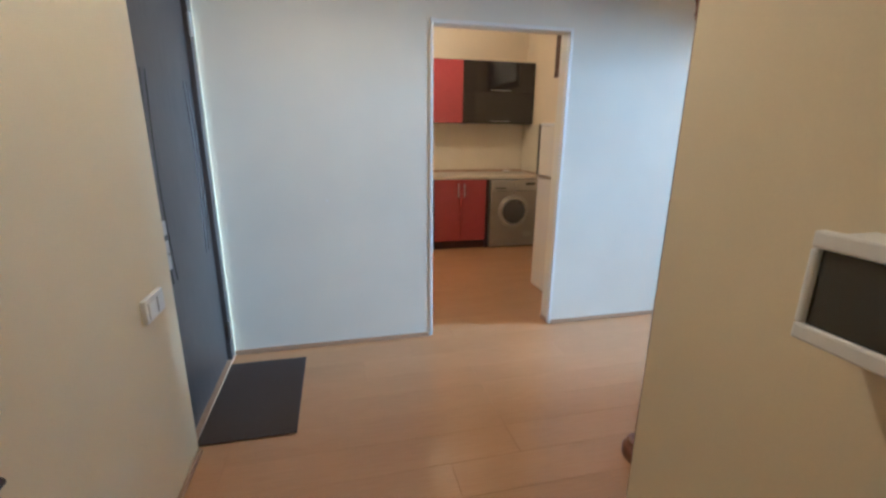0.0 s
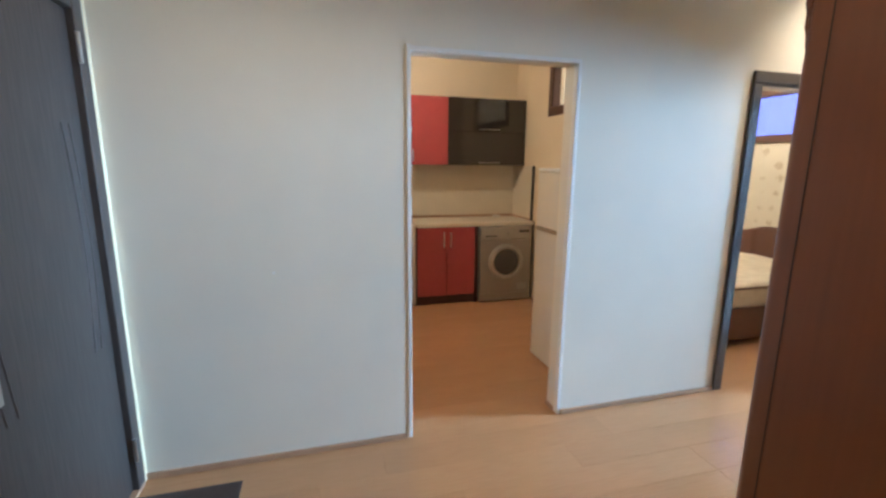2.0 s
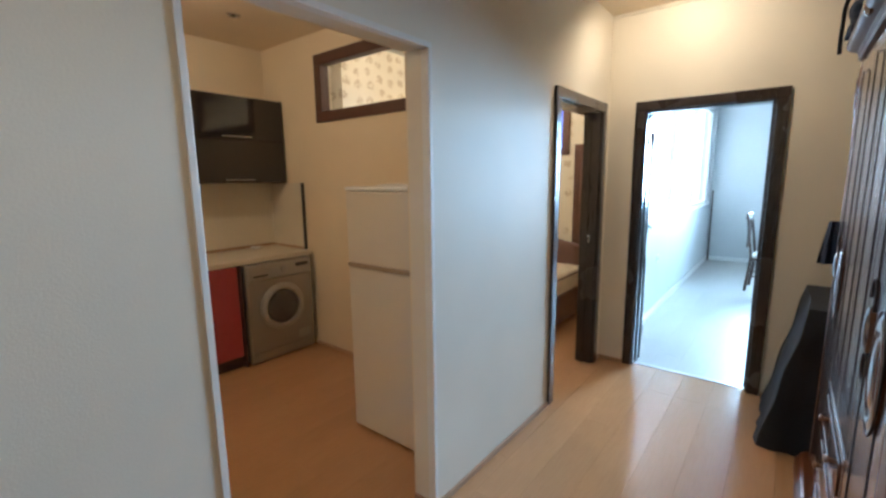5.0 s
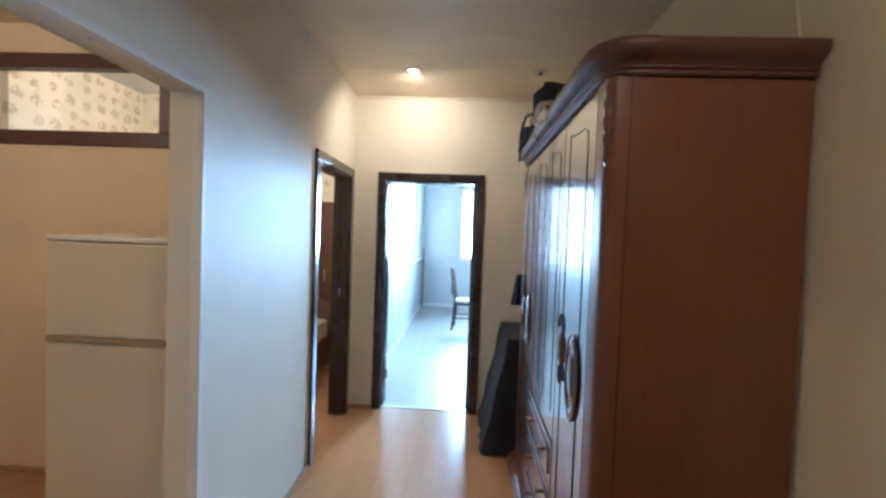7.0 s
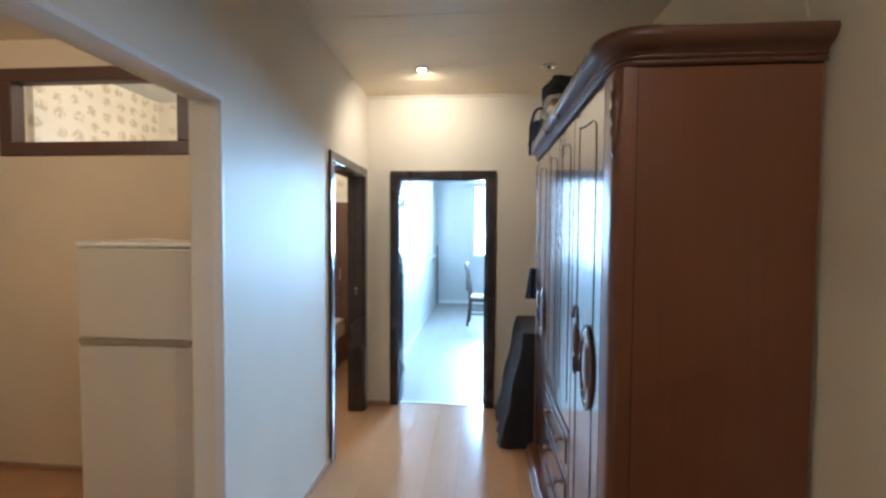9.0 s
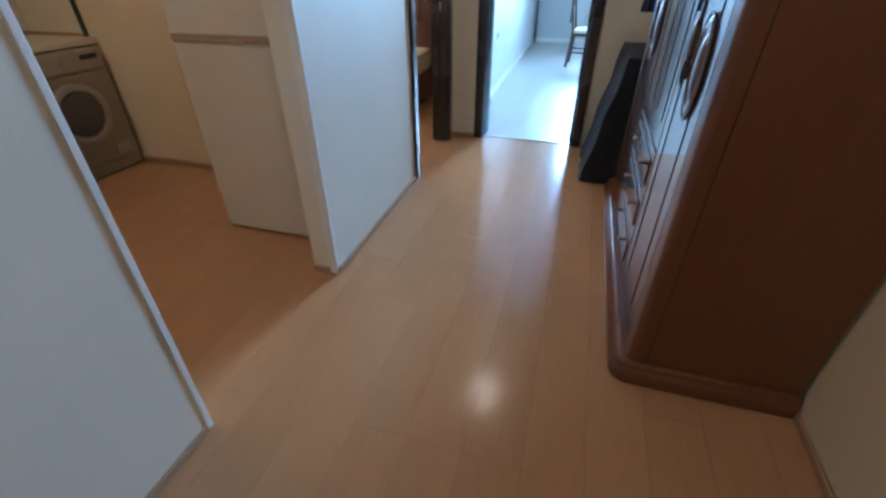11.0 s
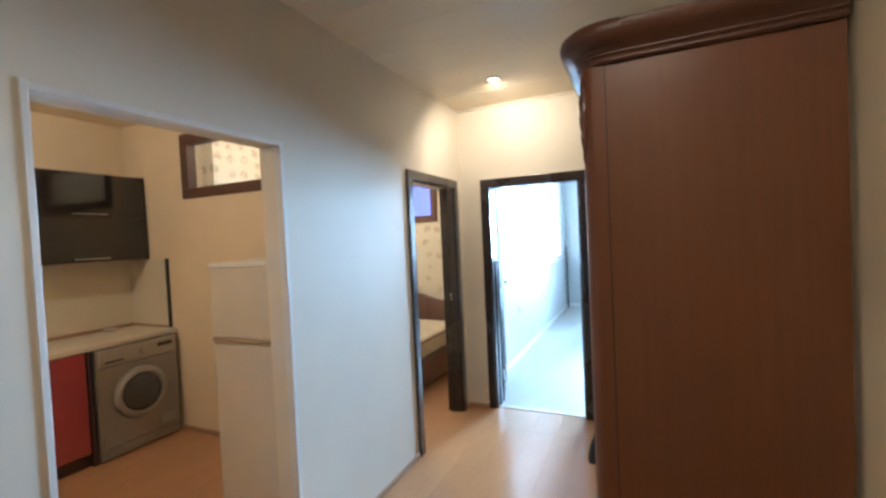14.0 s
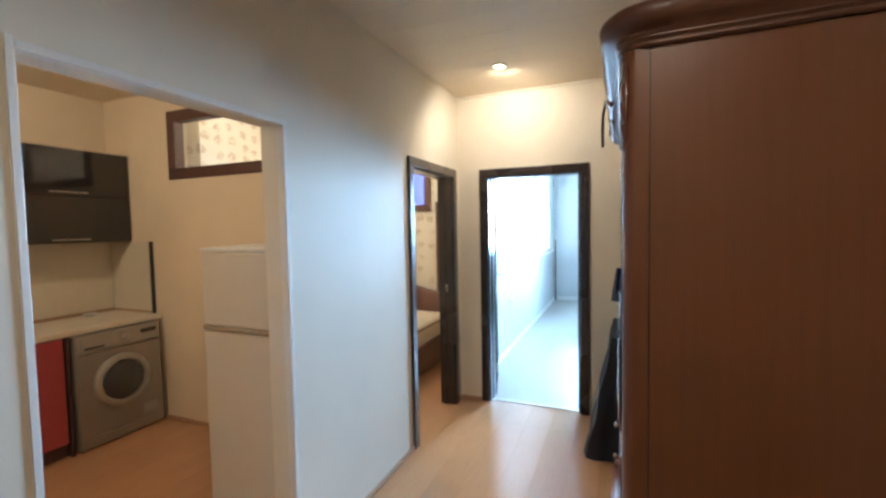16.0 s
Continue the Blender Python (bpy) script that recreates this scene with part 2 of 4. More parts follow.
def sweep(bm, path, profile, closed_ends=True):
    """Carries a profile of (outwards, up) pairs along a level path with mitred corners."""
    n = len(path)
    rings = []
    for i, p in enumerate(path):
        p = Vector(p)
        d1 = (Vector(path[i]) - Vector(path[i - 1])).normalized() if i else None
        d2 = (Vector(path[i + 1]) - Vector(path[i])).normalized() if i < n - 1 else None
        d1, d2 = d1 or d2, d2 or d1
        n1, n2 = Vector((d1.y, -d1.x, 0)), Vector((d2.y, -d2.x, 0))
        out = (n1 + n2) / max(1 + n1.dot(n2), 0.3)
        rings.append([bm.verts.new(p + out * o + Vector((0, 0, u))) for o, u in profile])
    k = len(profile)
    for p, q in zip(rings, rings[1:]):
        for i in range(k):
            bm.faces.new((p[i], p[(i + 1) % k], q[(i + 1) % k], q[i]))
    if closed_ends:
        bm.faces.new(rings[0])
        bm.faces.new(rings[-1][::-1])
    return bm


def tube(name, pts, r, material, parent=None):
    cu = bpy.data.curves.new(name, "CURVE")
    cu.dimensions, cu.bevel_depth, cu.bevel_resolution, cu.resolution_u = "3D", r, 2, 6
    s = cu.splines.new("BEZIER")
    s.bezier_points.add(len(pts) - 1)
    for q, p in zip(s.bezier_points, pts):
        q.co, q.handle_left_type, q.handle_right_type = p, "AUTO", "AUTO"
    tmp = bpy.data.objects.new(name, cu)
    me = bpy.data.meshes.new_from_object(tmp)
    bpy.data.objects.remove(tmp)
    ob = new(name, me)
    me.materials.clear()
    me.materials.append(material)
    for p in me.polygons:
        p.use_smooth = True
    ob.parent = parent
    return ob


def part(name, bm, material, parent=None, label="", smooth=False):
    bmesh.ops.recalc_face_normals(bm, faces=bm.faces)
    me = bpy.data.meshes.new(name)
    bm.to_mesh(me)
    bm.free()
    me.materials.append(material)
    if smooth:
        for p in me.polygons:
            p.use_smooth = True
        me.set_sharp_from_angle(angle=radians(38))
    ob = new(name, me)
    ob.parent = parent
    if label:
        ob["label"] = label
    return ob


def B(*a, **k):
    return box(bmesh.new(), *a, **k)


def thing(name, label, category, at=(0, 0, 0), group="", kind=""):
    ob = new(name)
    ob.location = at
    ob.empty_display_size = 0.1
    return tagged(ob, label, category, group, kind)


def adopt(root):
    """Keeps the world place of parts that were built in world coordinates."""
    for c in root.children:
        c.matrix_parent_inverse = Matrix.Translation(root.location).inverted()


def wall(name, axis, p0, p1, a0, a1, z0, z1, holes, material, label):
    """A wall between p0 and p1 across its axis, from a0 to a1 along it, with holes (a, a, z, z)."""
    ca = sorted({a0, a1, *[v for h in holes for v in h[:2]]})
    cz = sorted({z0, z1, *[v for h in holes for v in h[2:]]})
    solid = {}
    for i in range(len(ca) - 1):
        for j in range(len(cz) - 1):
            ma, mz = (ca[i] + ca[i + 1]) / 2, (cz[j] + cz[j + 1]) / 2
            solid[i, j] = not any(h[0] < ma < h[1] and h[2] < mz < h[3] for h in holes)
    bm = bmesh.new()
    put = (lambda p, a, z: (p, a, z)) if axis == "x" else (lambda p, a, z: (a, p, z))

    def quad(*c):
        bm.faces.new([bm.verts.new(put(*q)) for q in c])
    for (i, j), s in solid.items():
        if not s:
            continue
        l, r, b, t = ca[i], ca[i + 1], cz[j], cz[j + 1]
        quad((p0, l, b), (p0, r, b), (p0, r, t), (p0, l, t))
        quad((p1, l, b), (p1, r, b), (p1, r, t), (p1, l, t))
        if not solid.get((i - 1, j)):
            quad((p0, l, b), (p1, l, b), (p1, l, t), (p0, l, t))
        if not solid.get((i + 1, j)):
            quad((p0, r, b), (p1, r, b), (p1, r, t), (p0, r, t))
        if not solid.get((i, j - 1)):
            quad((p0, l, b), (p1, l, b), (p1, r, b), (p0, r, b))
        if not solid.get((i, j + 1)):
            quad((p0, l, t), (p1, l, t), (p1, r, t), (p0, r, t))
    bmesh.ops.remove_doubles(bm, verts=bm.verts, dist=0.0005)
    return tagged(part(name, bm, material), label, "wall", kind="structure")


# ---------------------------------------------------------------- structure
H = 2.706
HB = 3.1
wall("wall_kitchen_side", "y", 0.0, 0.12, -0.60, 4.07, 0, H, [(0.862, 1.765, -1, 2.026), (2.97, 3.82, -1, 2.03)], HALL,
     "cream white painted hall wall with kitchen opening")
wall("wall_entrance", "x", -0.60, -0.43, -0.92, 0.0, 0, H, [(-0.90, -0.035, -1, 2.10)], CREAM, "cream painted wall around the entrance door")
wall("wall_switch", "x", -0.60, -0.40, -4.2, -0.92, 0, H, [], CREAM, "cream painted passage wall with light switch")
wall("wall_passage", "x", 1.0, 1.12, -4.2, -2.05, 0, H, [], CREAM, "cream painted passage wall with fuse box")
wall("wall_back", "y", -4.32, -4.2, -0.60, 1.12, 0, H, [], CREAM, "cream painted wall closing the passage")
wall("wall_wardrobe", "y", -2.05, -1.93, 1.0, 4.07, 0, H, [], CREAM, "cream painted wall behind the wardrobe")
wall("wall_hall_end", "x", 3.95, 4.07, -1.93, 0.0, 0, H, [(-1.085, -0.235, -1, 2.03)], HALL, "cream painted end wall above a dark door frame")
wall("wall_kitchen_back", "y", 2.83, 2.95, -0.12, 2.71, 0, H, [], KITCH, "warm yellow painted kitchen wall behind cabinets")
wall("wall_kitchen_left", "x", -0.12, 0.0, 0.12, 2.95, 0, H, [], KITCH, "warm yellow painted kitchen wall")
wall("wall_kitchen_right", "x", 2.71, 2.81, 0.12, 2.97, 0, H, [(0.82, 1.96, 2.05, 2.47)], KITCH, "warm yellow painted kitchen wall with high window")
wall("wall_bedroom_back", "y", 2.97, 3.09, 2.71, 5.42, 0, HB, [], PAPERW, "cream wallpaper with brown leaf motifs")
wall("wall_bedroom_head", "x", 5.30, 5.42, 0.12, 2.97, 0, HB, [(0.93, 2.15, 1.84, 2.30)], PAPERW, "cream wallpaper with brown leaf motifs")
wall("wall_living_window", "y", -0.06, 0.12, 4.07, 9.62, 0, H, [(5.05, 9.36, 1.02, 2.62)], LIVING, "white painted living room wall with wide window")
wall("wall_living_far", "x", 9.50, 9.62, -3.72, -0.06, 0, H, [(-2.27, -0.83, 1.005, 2.555)], LIVING, "white painted far living room wall with window")
wall("wall_living_right", "y", -3.72, -3.60, 4.07, 9.50, 0, H, [], LIVING, "white painted living room wall")
wall("wall_living_near", "x", 3.95, 4.07, -3.72, -2.05, 0, H, [], LIVING, "white painted living room wall")
for nm, x0, x1, y0, y1, m in (("ceiling_passage", -0.6, 1.12, -4.32, -2.05, CEIL),
                              ("ceiling_kitchen", -0.12, 2.81, 0.12, 3.09, KITCH), ("ceiling_bedroom", 2.81, 5.42, 0.12, 3.09, LIVING),
                              ("ceiling_living", 4.07, 9.62, -3.72, 0.12, LIVING)):
    tagged(part(nm, B(x0, x1, y0, y1, HB if nm == "ceiling_bedroom" else H, (HB if nm == "ceiling_bedroom" else H) + 0.12), m), "smooth pale ceiling", "ceiling", kind="structure")
panels = bmesh.new()
px = -0.69
while px < 4.06:
    box(panels, max(px, -0.6) + 0.0008, min(px + 0.25, 4.07) - 0.0008, -2.05, 0.12, H, H + 0.02, bevel=0.0011, seg=1)
    px += 0.25
box(panels, -0.6, 4.07, -2.05, 0.12, H + 0.021, H + 0.12)
tagged(part("ceiling_hall", panels, CEIL), "glossy cream ceiling of wide panels with fine joints", "ceiling", kind="structure")
tagged(part("trim_cornice", B(3.934, 3.95, -1.93, 0.0, H - 0.022, H - 0.001, bevel=0.004), HALL), "thin cream cornice strip along the ceiling edge", "trim", kind="structure")
# skim lining of the kitchen side of the opening wall, and wallpaper on the bedroom side
wall("wall_kitchen_lining", "y", 0.12, 0.126, 0.0, 2.71, 0, H, [(0.862, 1.765, -1, 2.026)], KITCH, "warm yellow painted kitchen wall")
wall("wall_bedroom_lining", "y", 0.12, 0.126, 2.816, 5.30, 0, HB, [(2.97, 3.82, -1, 2.03)], PAPERW, "cream wallpaper with brown leaf motifs")
wall("wall_bedroom_left", "x", 2.81, 2.816, 0.12, 2.97, 0, HB, [(0.82, 1.96, 2.05, 2.47)], PAPERW, "cream wallpaper with brown leaf motifs")

seam = tube("trim_seam", [(1.530, -1.929, 1.98), (1.611, -1.929, 2.34), (1.692, -1.929, H)], 0.007, CREAM)
tagged(seam, "raised plaster seam leaning up the wall above the wardrobe", "trim", kind="structure")

tagged(part("wall_pier", B(3.62, 4.10, 2.80, 2.97, 0, HB, bevel=0.004), PAPERW), "wallpapered pier on the bedroom wall", "wall", kind="structure")
# white corner beads of the kitchen opening
trim = thing("trim", "white plastic corner beads round the kitchen opening", "trim", (0.86, 0, 0), kind="structure")
part("bead", B(0.846, 0.866, -0.004, 0.035, 0, 2.05, bevel=0.002), BEAD, trim)
part("bead", B(1.761, 1.783, -0.004, 0.035, 0.0, 2.022, bevel=0.002), BEAD, trim)
part("bead", B(0.866, 1.783, -0.004, 0.035, 2.022, 2.044, bevel=0.002), BEAD, trim)
adopt(trim)


def skirting(name, runs, material, label, h=0.030, t=0.012):
    root = thing(name, label, "skirting", kind="structure")
    for x0, x1, y0, y1 in runs:
        part("skirting_board", B(x0, x1, y0, y1, 0, h, bevel=0.004), material, root)


t = 0.014
skirting("baseboard_hall", [(-0.43, 0.838, -t, 0), (1.783, 2.94, -t, 0), (3.85, 3.95, -t, 0), (3.95 - t, 3.95, -0.20, -t), (3.95 - t, 3.95, -1.93, -1.12),
                            (1.0, 3.93, -1.93, -1.93 + t), (1.0 - t, 1.0, -4.2, -1.93), (-0.40, -0.40 + t, -4.2, -0.92),
                            (1.765 - t, 1.765, 0.035, 0.12), (0.862, 0.862 + t, 0.035, 0.12)], SKIRT, "thin brown wooden skirting board")
skirting("baseboard_kitchen", [(2.71 - t, 2.71, 0.14, 2.20), (1.78, 2.71, 0.126, 0.126 + t)], SKIRT, "thin brown wooden skirting board")
skirting("baseboard_living", [(4.9, 9.5, -0.06 - t, -0.06), (9.5 - t, 9.5, -3.6, -0.08)], SKIRT_W, "white living room skirting board", h=0.07)


# ---------------------------------------------------------------- doors
def casing(root, axis, face, depth, a0, a1, top, w, material, side):
    """Casing on one face (side -1 or +1) and the lining of a doorway."""
    f0, f1 = sorted((face, face + side * 0.02))

    def bar(name, l, r, b, t, p0, p1, bev=0.006):
        bm = B(l, r, p0, p1, b, t, bevel=bev) if axis == "y" else B(p0, p1, l, r, b, t, bevel=bev)
        return part(name, bm, material, root)
    bar("casing", a0, a0 + w, 0, top - w, f0, f1)
    bar("casing", a1 - w, a1, 0, top - w, f0, f1)
    bar("head_casing", a0, a1, top - w, top, f0, f1)
    q0, q1 = sorted((face, face - side * depth))
    bar("jamb", a0 + w - 0.025, a0 + w + 0.012, 0, top - w + 0.01, q0, q1, 0.003)
    bar("jamb", a1 - w - 0.012, a1 - w + 0.025, 0, top - w + 0.01, q0, q1, 0.003)
    bar("head_jamb", a0 + w + 0.012, a1 - w - 0.012, top - w - 0.012, top - w + 0.01, q0, q1, 0.003)
    m = (q0 + q1) / 2
    bar("door_stop", a0 + w + 0.012, a0 + w + 0.024, 0, top - w - 0.012, m, m + 0.03, 0.002)
    bar("door_stop", a1 - w - 0.024, a1 - w - 0.012, 0, top - w - 0.012, m, m + 0.03, 0.002)


door_b = thing("door_1", "dark wenge frame of the open bedroom doorway", "door frame", (3.4, 0, 0), kind="structure")
casing(door_b, "y", 0.0, 0.13, 2.94, 3.85, 2.06, 0.07, WENGE, -1)
part("strike_plate", B(3.765, 3.767, 0.05, 0.066, 1.0, 1.06), STEEL, door_b, "steel strike plate")
adopt(door_b)
door_l = thing("door_2", "dark wenge living room door standing wide open", "door", (3.95, -0.66, 0), kind="structure")
casing(door_l, "x", 3.95, 0.125, -1.115, -0.20, 2.06, 0.07, WENGE, -1)
part("threshold", B(3.99, 4.03, -1.045, -0.27, 0.0, 0.006, bevel=0.002), STEEL, door_l, "thin metal threshold strip")
adopt(door_l)
leaf = part("leaf", B(0, 0.77, -0.02, 0.02, 0.012, 1.985, bevel=0.003), WENGE_LEAF, door_l)
leaf.matrix_basis = pose(4.085, -0.277, 0, 0, 0, 14.5)
leaf.matrix_parent_inverse = Matrix.Translation(door_l.location).inverted()
for z0, z1 in ((0.15, 0.85), (1.05, 1.85)):
    part("panel_moulding", B(0.12, 0.65, -0.028, -0.02, z0, z1, bevel=0.006), WENGE_LEAF, leaf)
part("lock_plate", B(0.69, 0.73, -0.026, -0.02, 0.90, 1.13, bevel=0.002), STEEL, leaf)
hb = bmesh.new()
rod(hb, (0.71, -0.02, 1.05), (0.71, -0.065, 1.05), 0.009)
rod(hb, (0.71, -0.06, 1.05), (0.60, -0.062, 1.045), 0.008)
part("door_handle", hb, DARKP, leaf, "dark bronze lever handle", smooth=True)
for z in (0.22, 1.75):
    part("hinge", rod(bmesh.new(), (-0.005, -0.026, z), (-0.005, -0.026, z + 0.09), 0.007), STEEL, leaf)

entry = thing("door_3", "dark brown metal entrance door, closed, with worn handle plate", "door", (-0.46, -0.47, 0), kind="structure")
part("jamb", B(-0.54, -0.428, -0.10, -0.028, 0, 2.12, bevel=0.004), ENTRY, entry)
part("jamb", B(-0.54, -0.428, -0.915, -0.855, 0, 2.12, bevel=0.004), ENTRY, entry)
part("head_jamb", B(-0.54, -0.43, -0.855, -0.10, 2.05, 2.12, bevel=0.004), ENTRY, entry)
eleaf = part("leaf", B(-0.53, -0.452, -0.852, -0.103, 0.02, 2.047, bevel=0.004), ENTRY, entry)
for y0, y1 in ((-0.76, -0.70), (-0.25, -0.19)):
    for k in range(2):
        xm = (y0 + y1) / 2 + (k - 0.5) * 0.05
        pts = [(-0.4515, xm + 0.035 * math.sin(math.pi * s / 8) * (1 if y0 > -0.5 else -1), 0.75 + 0.11 * s) for s in range(9)]
        o = tube("pressed_line", pts, 0.0035, ENTRY, eleaf)
part("sill", B(-0.56, -0.425, -0.90, -0.04, 0, 0.018, bevel=0.004), SKIRT, entry, "worn wooden threshold")
part("handle_plate", B(-0.453, -0.446, -0.80, -0.755, 0.82, 1.03, bevel=0.002), STEEL, eleaf, "worn steel lock plate")
part("keyhole", rod(bmesh.new(), (-0.447, -0.778, 0.96), (-0.4435, -0.778, 0.96), 0.013), DARKP, eleaf)
part("cylinder", rod(bmesh.new(), (-0.447, -0.778, 0.89), (-0.440, -0.778, 0.89), 0.009), CHROME, eleaf)
for z in (0.16, 1.86):
    part("hinge", rod(bmesh.new(), (-0.424, -0.098, z), (-0.424, -0.098, z + 0.11), 0.008), STEEL, entry)
adopt(entry)


# ---------------------------------------------------------------- windows
def window(name, axis, p, a0, a1, z0, z1, n, material, label, w=0.06, d=0.07, tint=None):
    root = thing(name, label, "window", kind="structure")

    def bar(nm, l, r, b, t, o=0.0, mt=None):
        bm = B(l, r, p - d / 2 - o, p + d / 2 + o, b, t, bevel=0.006) if axis == "y" else B(p - d / 2 - o, p + d / 2 + o, l, r, b, t, bevel=0.006)
        return part(nm, bm, mt or material, root)
    bar("window_frame", a0, a1, z0, z0 + w)
    bar("window_frame", a0, a1, z1 - w, z1)
    bar("window_frame", a0, a0 + w, z0 + w, z1 - w)
    bar("window_frame", a1 - w, a1, z0 + w, z1 - w)
    for i in range(1, n):
        c = a0 + (a1 - a0) * i / n
        bar("mullion", c - w / 2, c + w / 2, z0 + w, z1 - w)
    for i in range(n):
        l, r = a0 + (a1 - a0) * i / n + w / 2, a0 + (a1 - a0) * (i + 1) / n - w / 2
        bm = B(l, r, p - 0.003, p + 0.003, z0 + w - 0.01, z1 - w + 0.01) if axis == "y" else B(p - 0.003, p + 0.003, l, r, z0 + w - 0.01, z1 - w + 0.01)
        pane = part("pane", bm, tint or CLEAR, root)
        pane.visible_shadow = False
    return root


window("window_1", "x", 2.738, 0.765, 2.025, 1.99, 2.53, 1, FRAME_BR, "dark brown framed high window between kitchen and bedroom", w=0.085, d=0.09)
window("window_2", "x", 5.33, 0.87, 2.21, 1.77, 2.36, 1, FRAME_BR, "reddish brown framed high window above the bed", w=0.085, d=0.11, tint=VIOLET)
window("window_3", "y", 0.03, 5.05, 9.36, 1.02, 2.62, 3, WHITE_P, "wide white framed living room window flooded with daylight")
window("window_4", "x", 9.57, -2.27, -0.83, 1.005, 2.555, 2, WHITE_P, "white framed living room window flooded with daylight")
tagged(part("window_sill", B(5.05, 9.36, -0.085, -0.006, 1.0205, 1.034, bevel=0.006), WHITE_P), "white plastic window sill", "window sill", kind="structure")

# ground and far houses outside the windows
g = bmesh.new()
bmesh.ops.create_grid(g, x_segments=2, y_segments=2, size=3000)
ground = tagged(part("ground", g, GROUND), "distant ground far below the windows", "ground", kind="structure")
ground.location.z = -9.0
# bright hazy sky seen through the windows
HAZE = glow_mat("bright_haze", (0.80, 0.93, 1.0), 4.2)
for nm, x0, x1, y0, y1 in (("backdrop_north", 2.0, 16.0, 5.0, 5.1), ("backdrop_east", 14.0, 14.1, -9.0, 5.0)):
    tagged(part(nm, B(x0, x1, y0, y1, -6, 9), HAZE), "bright hazy sky outside the windows", "backdrop", kind="structure")


# ---------------------------------------------------------------- wardrobe
def arc_path(x0, x1, yb, yf, r):
    """From the back along the near side, round the front corner, along the front, round the far corner to the back."""
    pts = [(x0, yb, 0)]
    pts += [(x0 + r - r * math.cos(a), yf - r + r * math.sin(a), 0) for a in [math.pi / 2 * i / 8 for i in range(9)]]
    pts += [(x1 - r + r * math.sin(a), yf - r + r * math.cos(a), 0) for a in [math.pi / 2 * i / 8 for i in range(9)]]
    return pts + [(x1, yb, 0)]


X0, X1, YB, YF = 1.482, 3.17, -1.915, -1.358
ward = thing("wardrobe", "tall reddish brown mahogany wardrobe with carved doors and moulded crown", "wardrobe", ((X0 + X1) / 2, -1.63, 0))
part("side_panel", B(X0, X0 + 0.025, YB, -1.4205, 0.09, 2.006, bevel=0.002), MAHOG, ward)
part("side_panel", B(X1 - 0.025, X1, YB, -1.42, 0.09, 2.006, bevel=0.002), MAHOG, ward)
part("back_panel", B(X0 + 0.025, X1 - 0.025, YB, YB + 0.012, 0.09, 2.006), MAHOG, ward)
part("carcass", B(X0 + 0.03, X1 - 0.03, YB + 0.02, YF - 0.03, 0.09, 2.006), GROOVE, ward)


def tray(path, z0, z1, inset=0.0):
    bm = bmesh.new()
    top = [bm.verts.new((x, y, z1)) for x, y, _ in path]
    low = [bm.verts.new((x, y, z0)) for x, y, _ in path]
    bm.faces.new(top)
    bm.faces.new(low[::-1])
    k = len(path)
    for i in range(k):
        bm.faces.new((low[i], low[(i + 1) % k], top[(i + 1) % k], top[i]))
    return bm


base_prof = [(0, 0), (0.030, 0), (0.034, 0.012), (0.034, 0.045), (0.026, 0.060), (0.020, 0.066), (0.016, 0.082), (0.004, 0.090), (0, 0.090)]
bead_prof = [(0, 2.006), (0.010, 2.006), (0.015, 2.010), (0.015, 2.015), (0.010, 2.019), (0.012, 2.023), (0.018, 2.026), (0.018, 2.030), (0, 2.030)]
crown_prof = [(0, 2.030), (0.012, 2.030), (0.018, 2.040), (0.030, 2.050), (0.040, 2.056), (0.046, 2.067), (0.050, 2.078), (0.050, 2.092), (0.044, 2.098), (0.0, 2.098)]
block_prof = [(0, 2.030), (0.014, 2.030), (0.020, 2.034), (0.022, 2.041), (0.034, 2.047), (0.050, 2.053), (0.058, 2.064), (0.060, 2.078), (0.056, 2.092), (0.046, 2.100), (0.0, 2.100)]
path = [(x, y, 0) for x, y, _ in arc_path(X0, X1, YB, YF, 0.07)]
foot_path = [(x, y, 0) for x, y, _ in arc_path(X0, X1, YB, YF + 0.02, 0.035)]
part("plinth", sweep(bmesh.new(), foot_path, [(-o, u) for o, u in base_prof]), MAHOG, ward, "moulded mahogany plinth", smooth=True)
part("plinth_top", tray(foot_path, 0.06, 0.088), MAHOG, ward)
part("crown_bead", sweep(bmesh.new(), path, [(-o, u) for o, u in bead_prof]), CROWN, ward, "double bead under the crown", smooth=True)
part("crown", sweep(bmesh.new(), [(X0, YB, 0), (X0, -1.462, 0)], [(-o, u) for o, u in crown_prof]), CROWN, ward, "side crown moulding", smooth=True)
part("crown", sweep(bmesh.new(), [(X1, -1.462, 0), (X1, YB, 0)], [(-o, u) for o, u in crown_prof]), CROWN, ward, "side crown moulding", smooth=True)
part("crown", sweep(bmesh.new(), [(X0, -1.462, 0)] + path[1:-1] + [(X1, -1.462, 0)], [(-o, u) for o, u in block_prof]), CROWN, ward, "rounded glossy front crown moulding", smooth=True)
part("crown_top", tray(path, 2.031, 2.094), MAHOG, ward, "dusty top board")
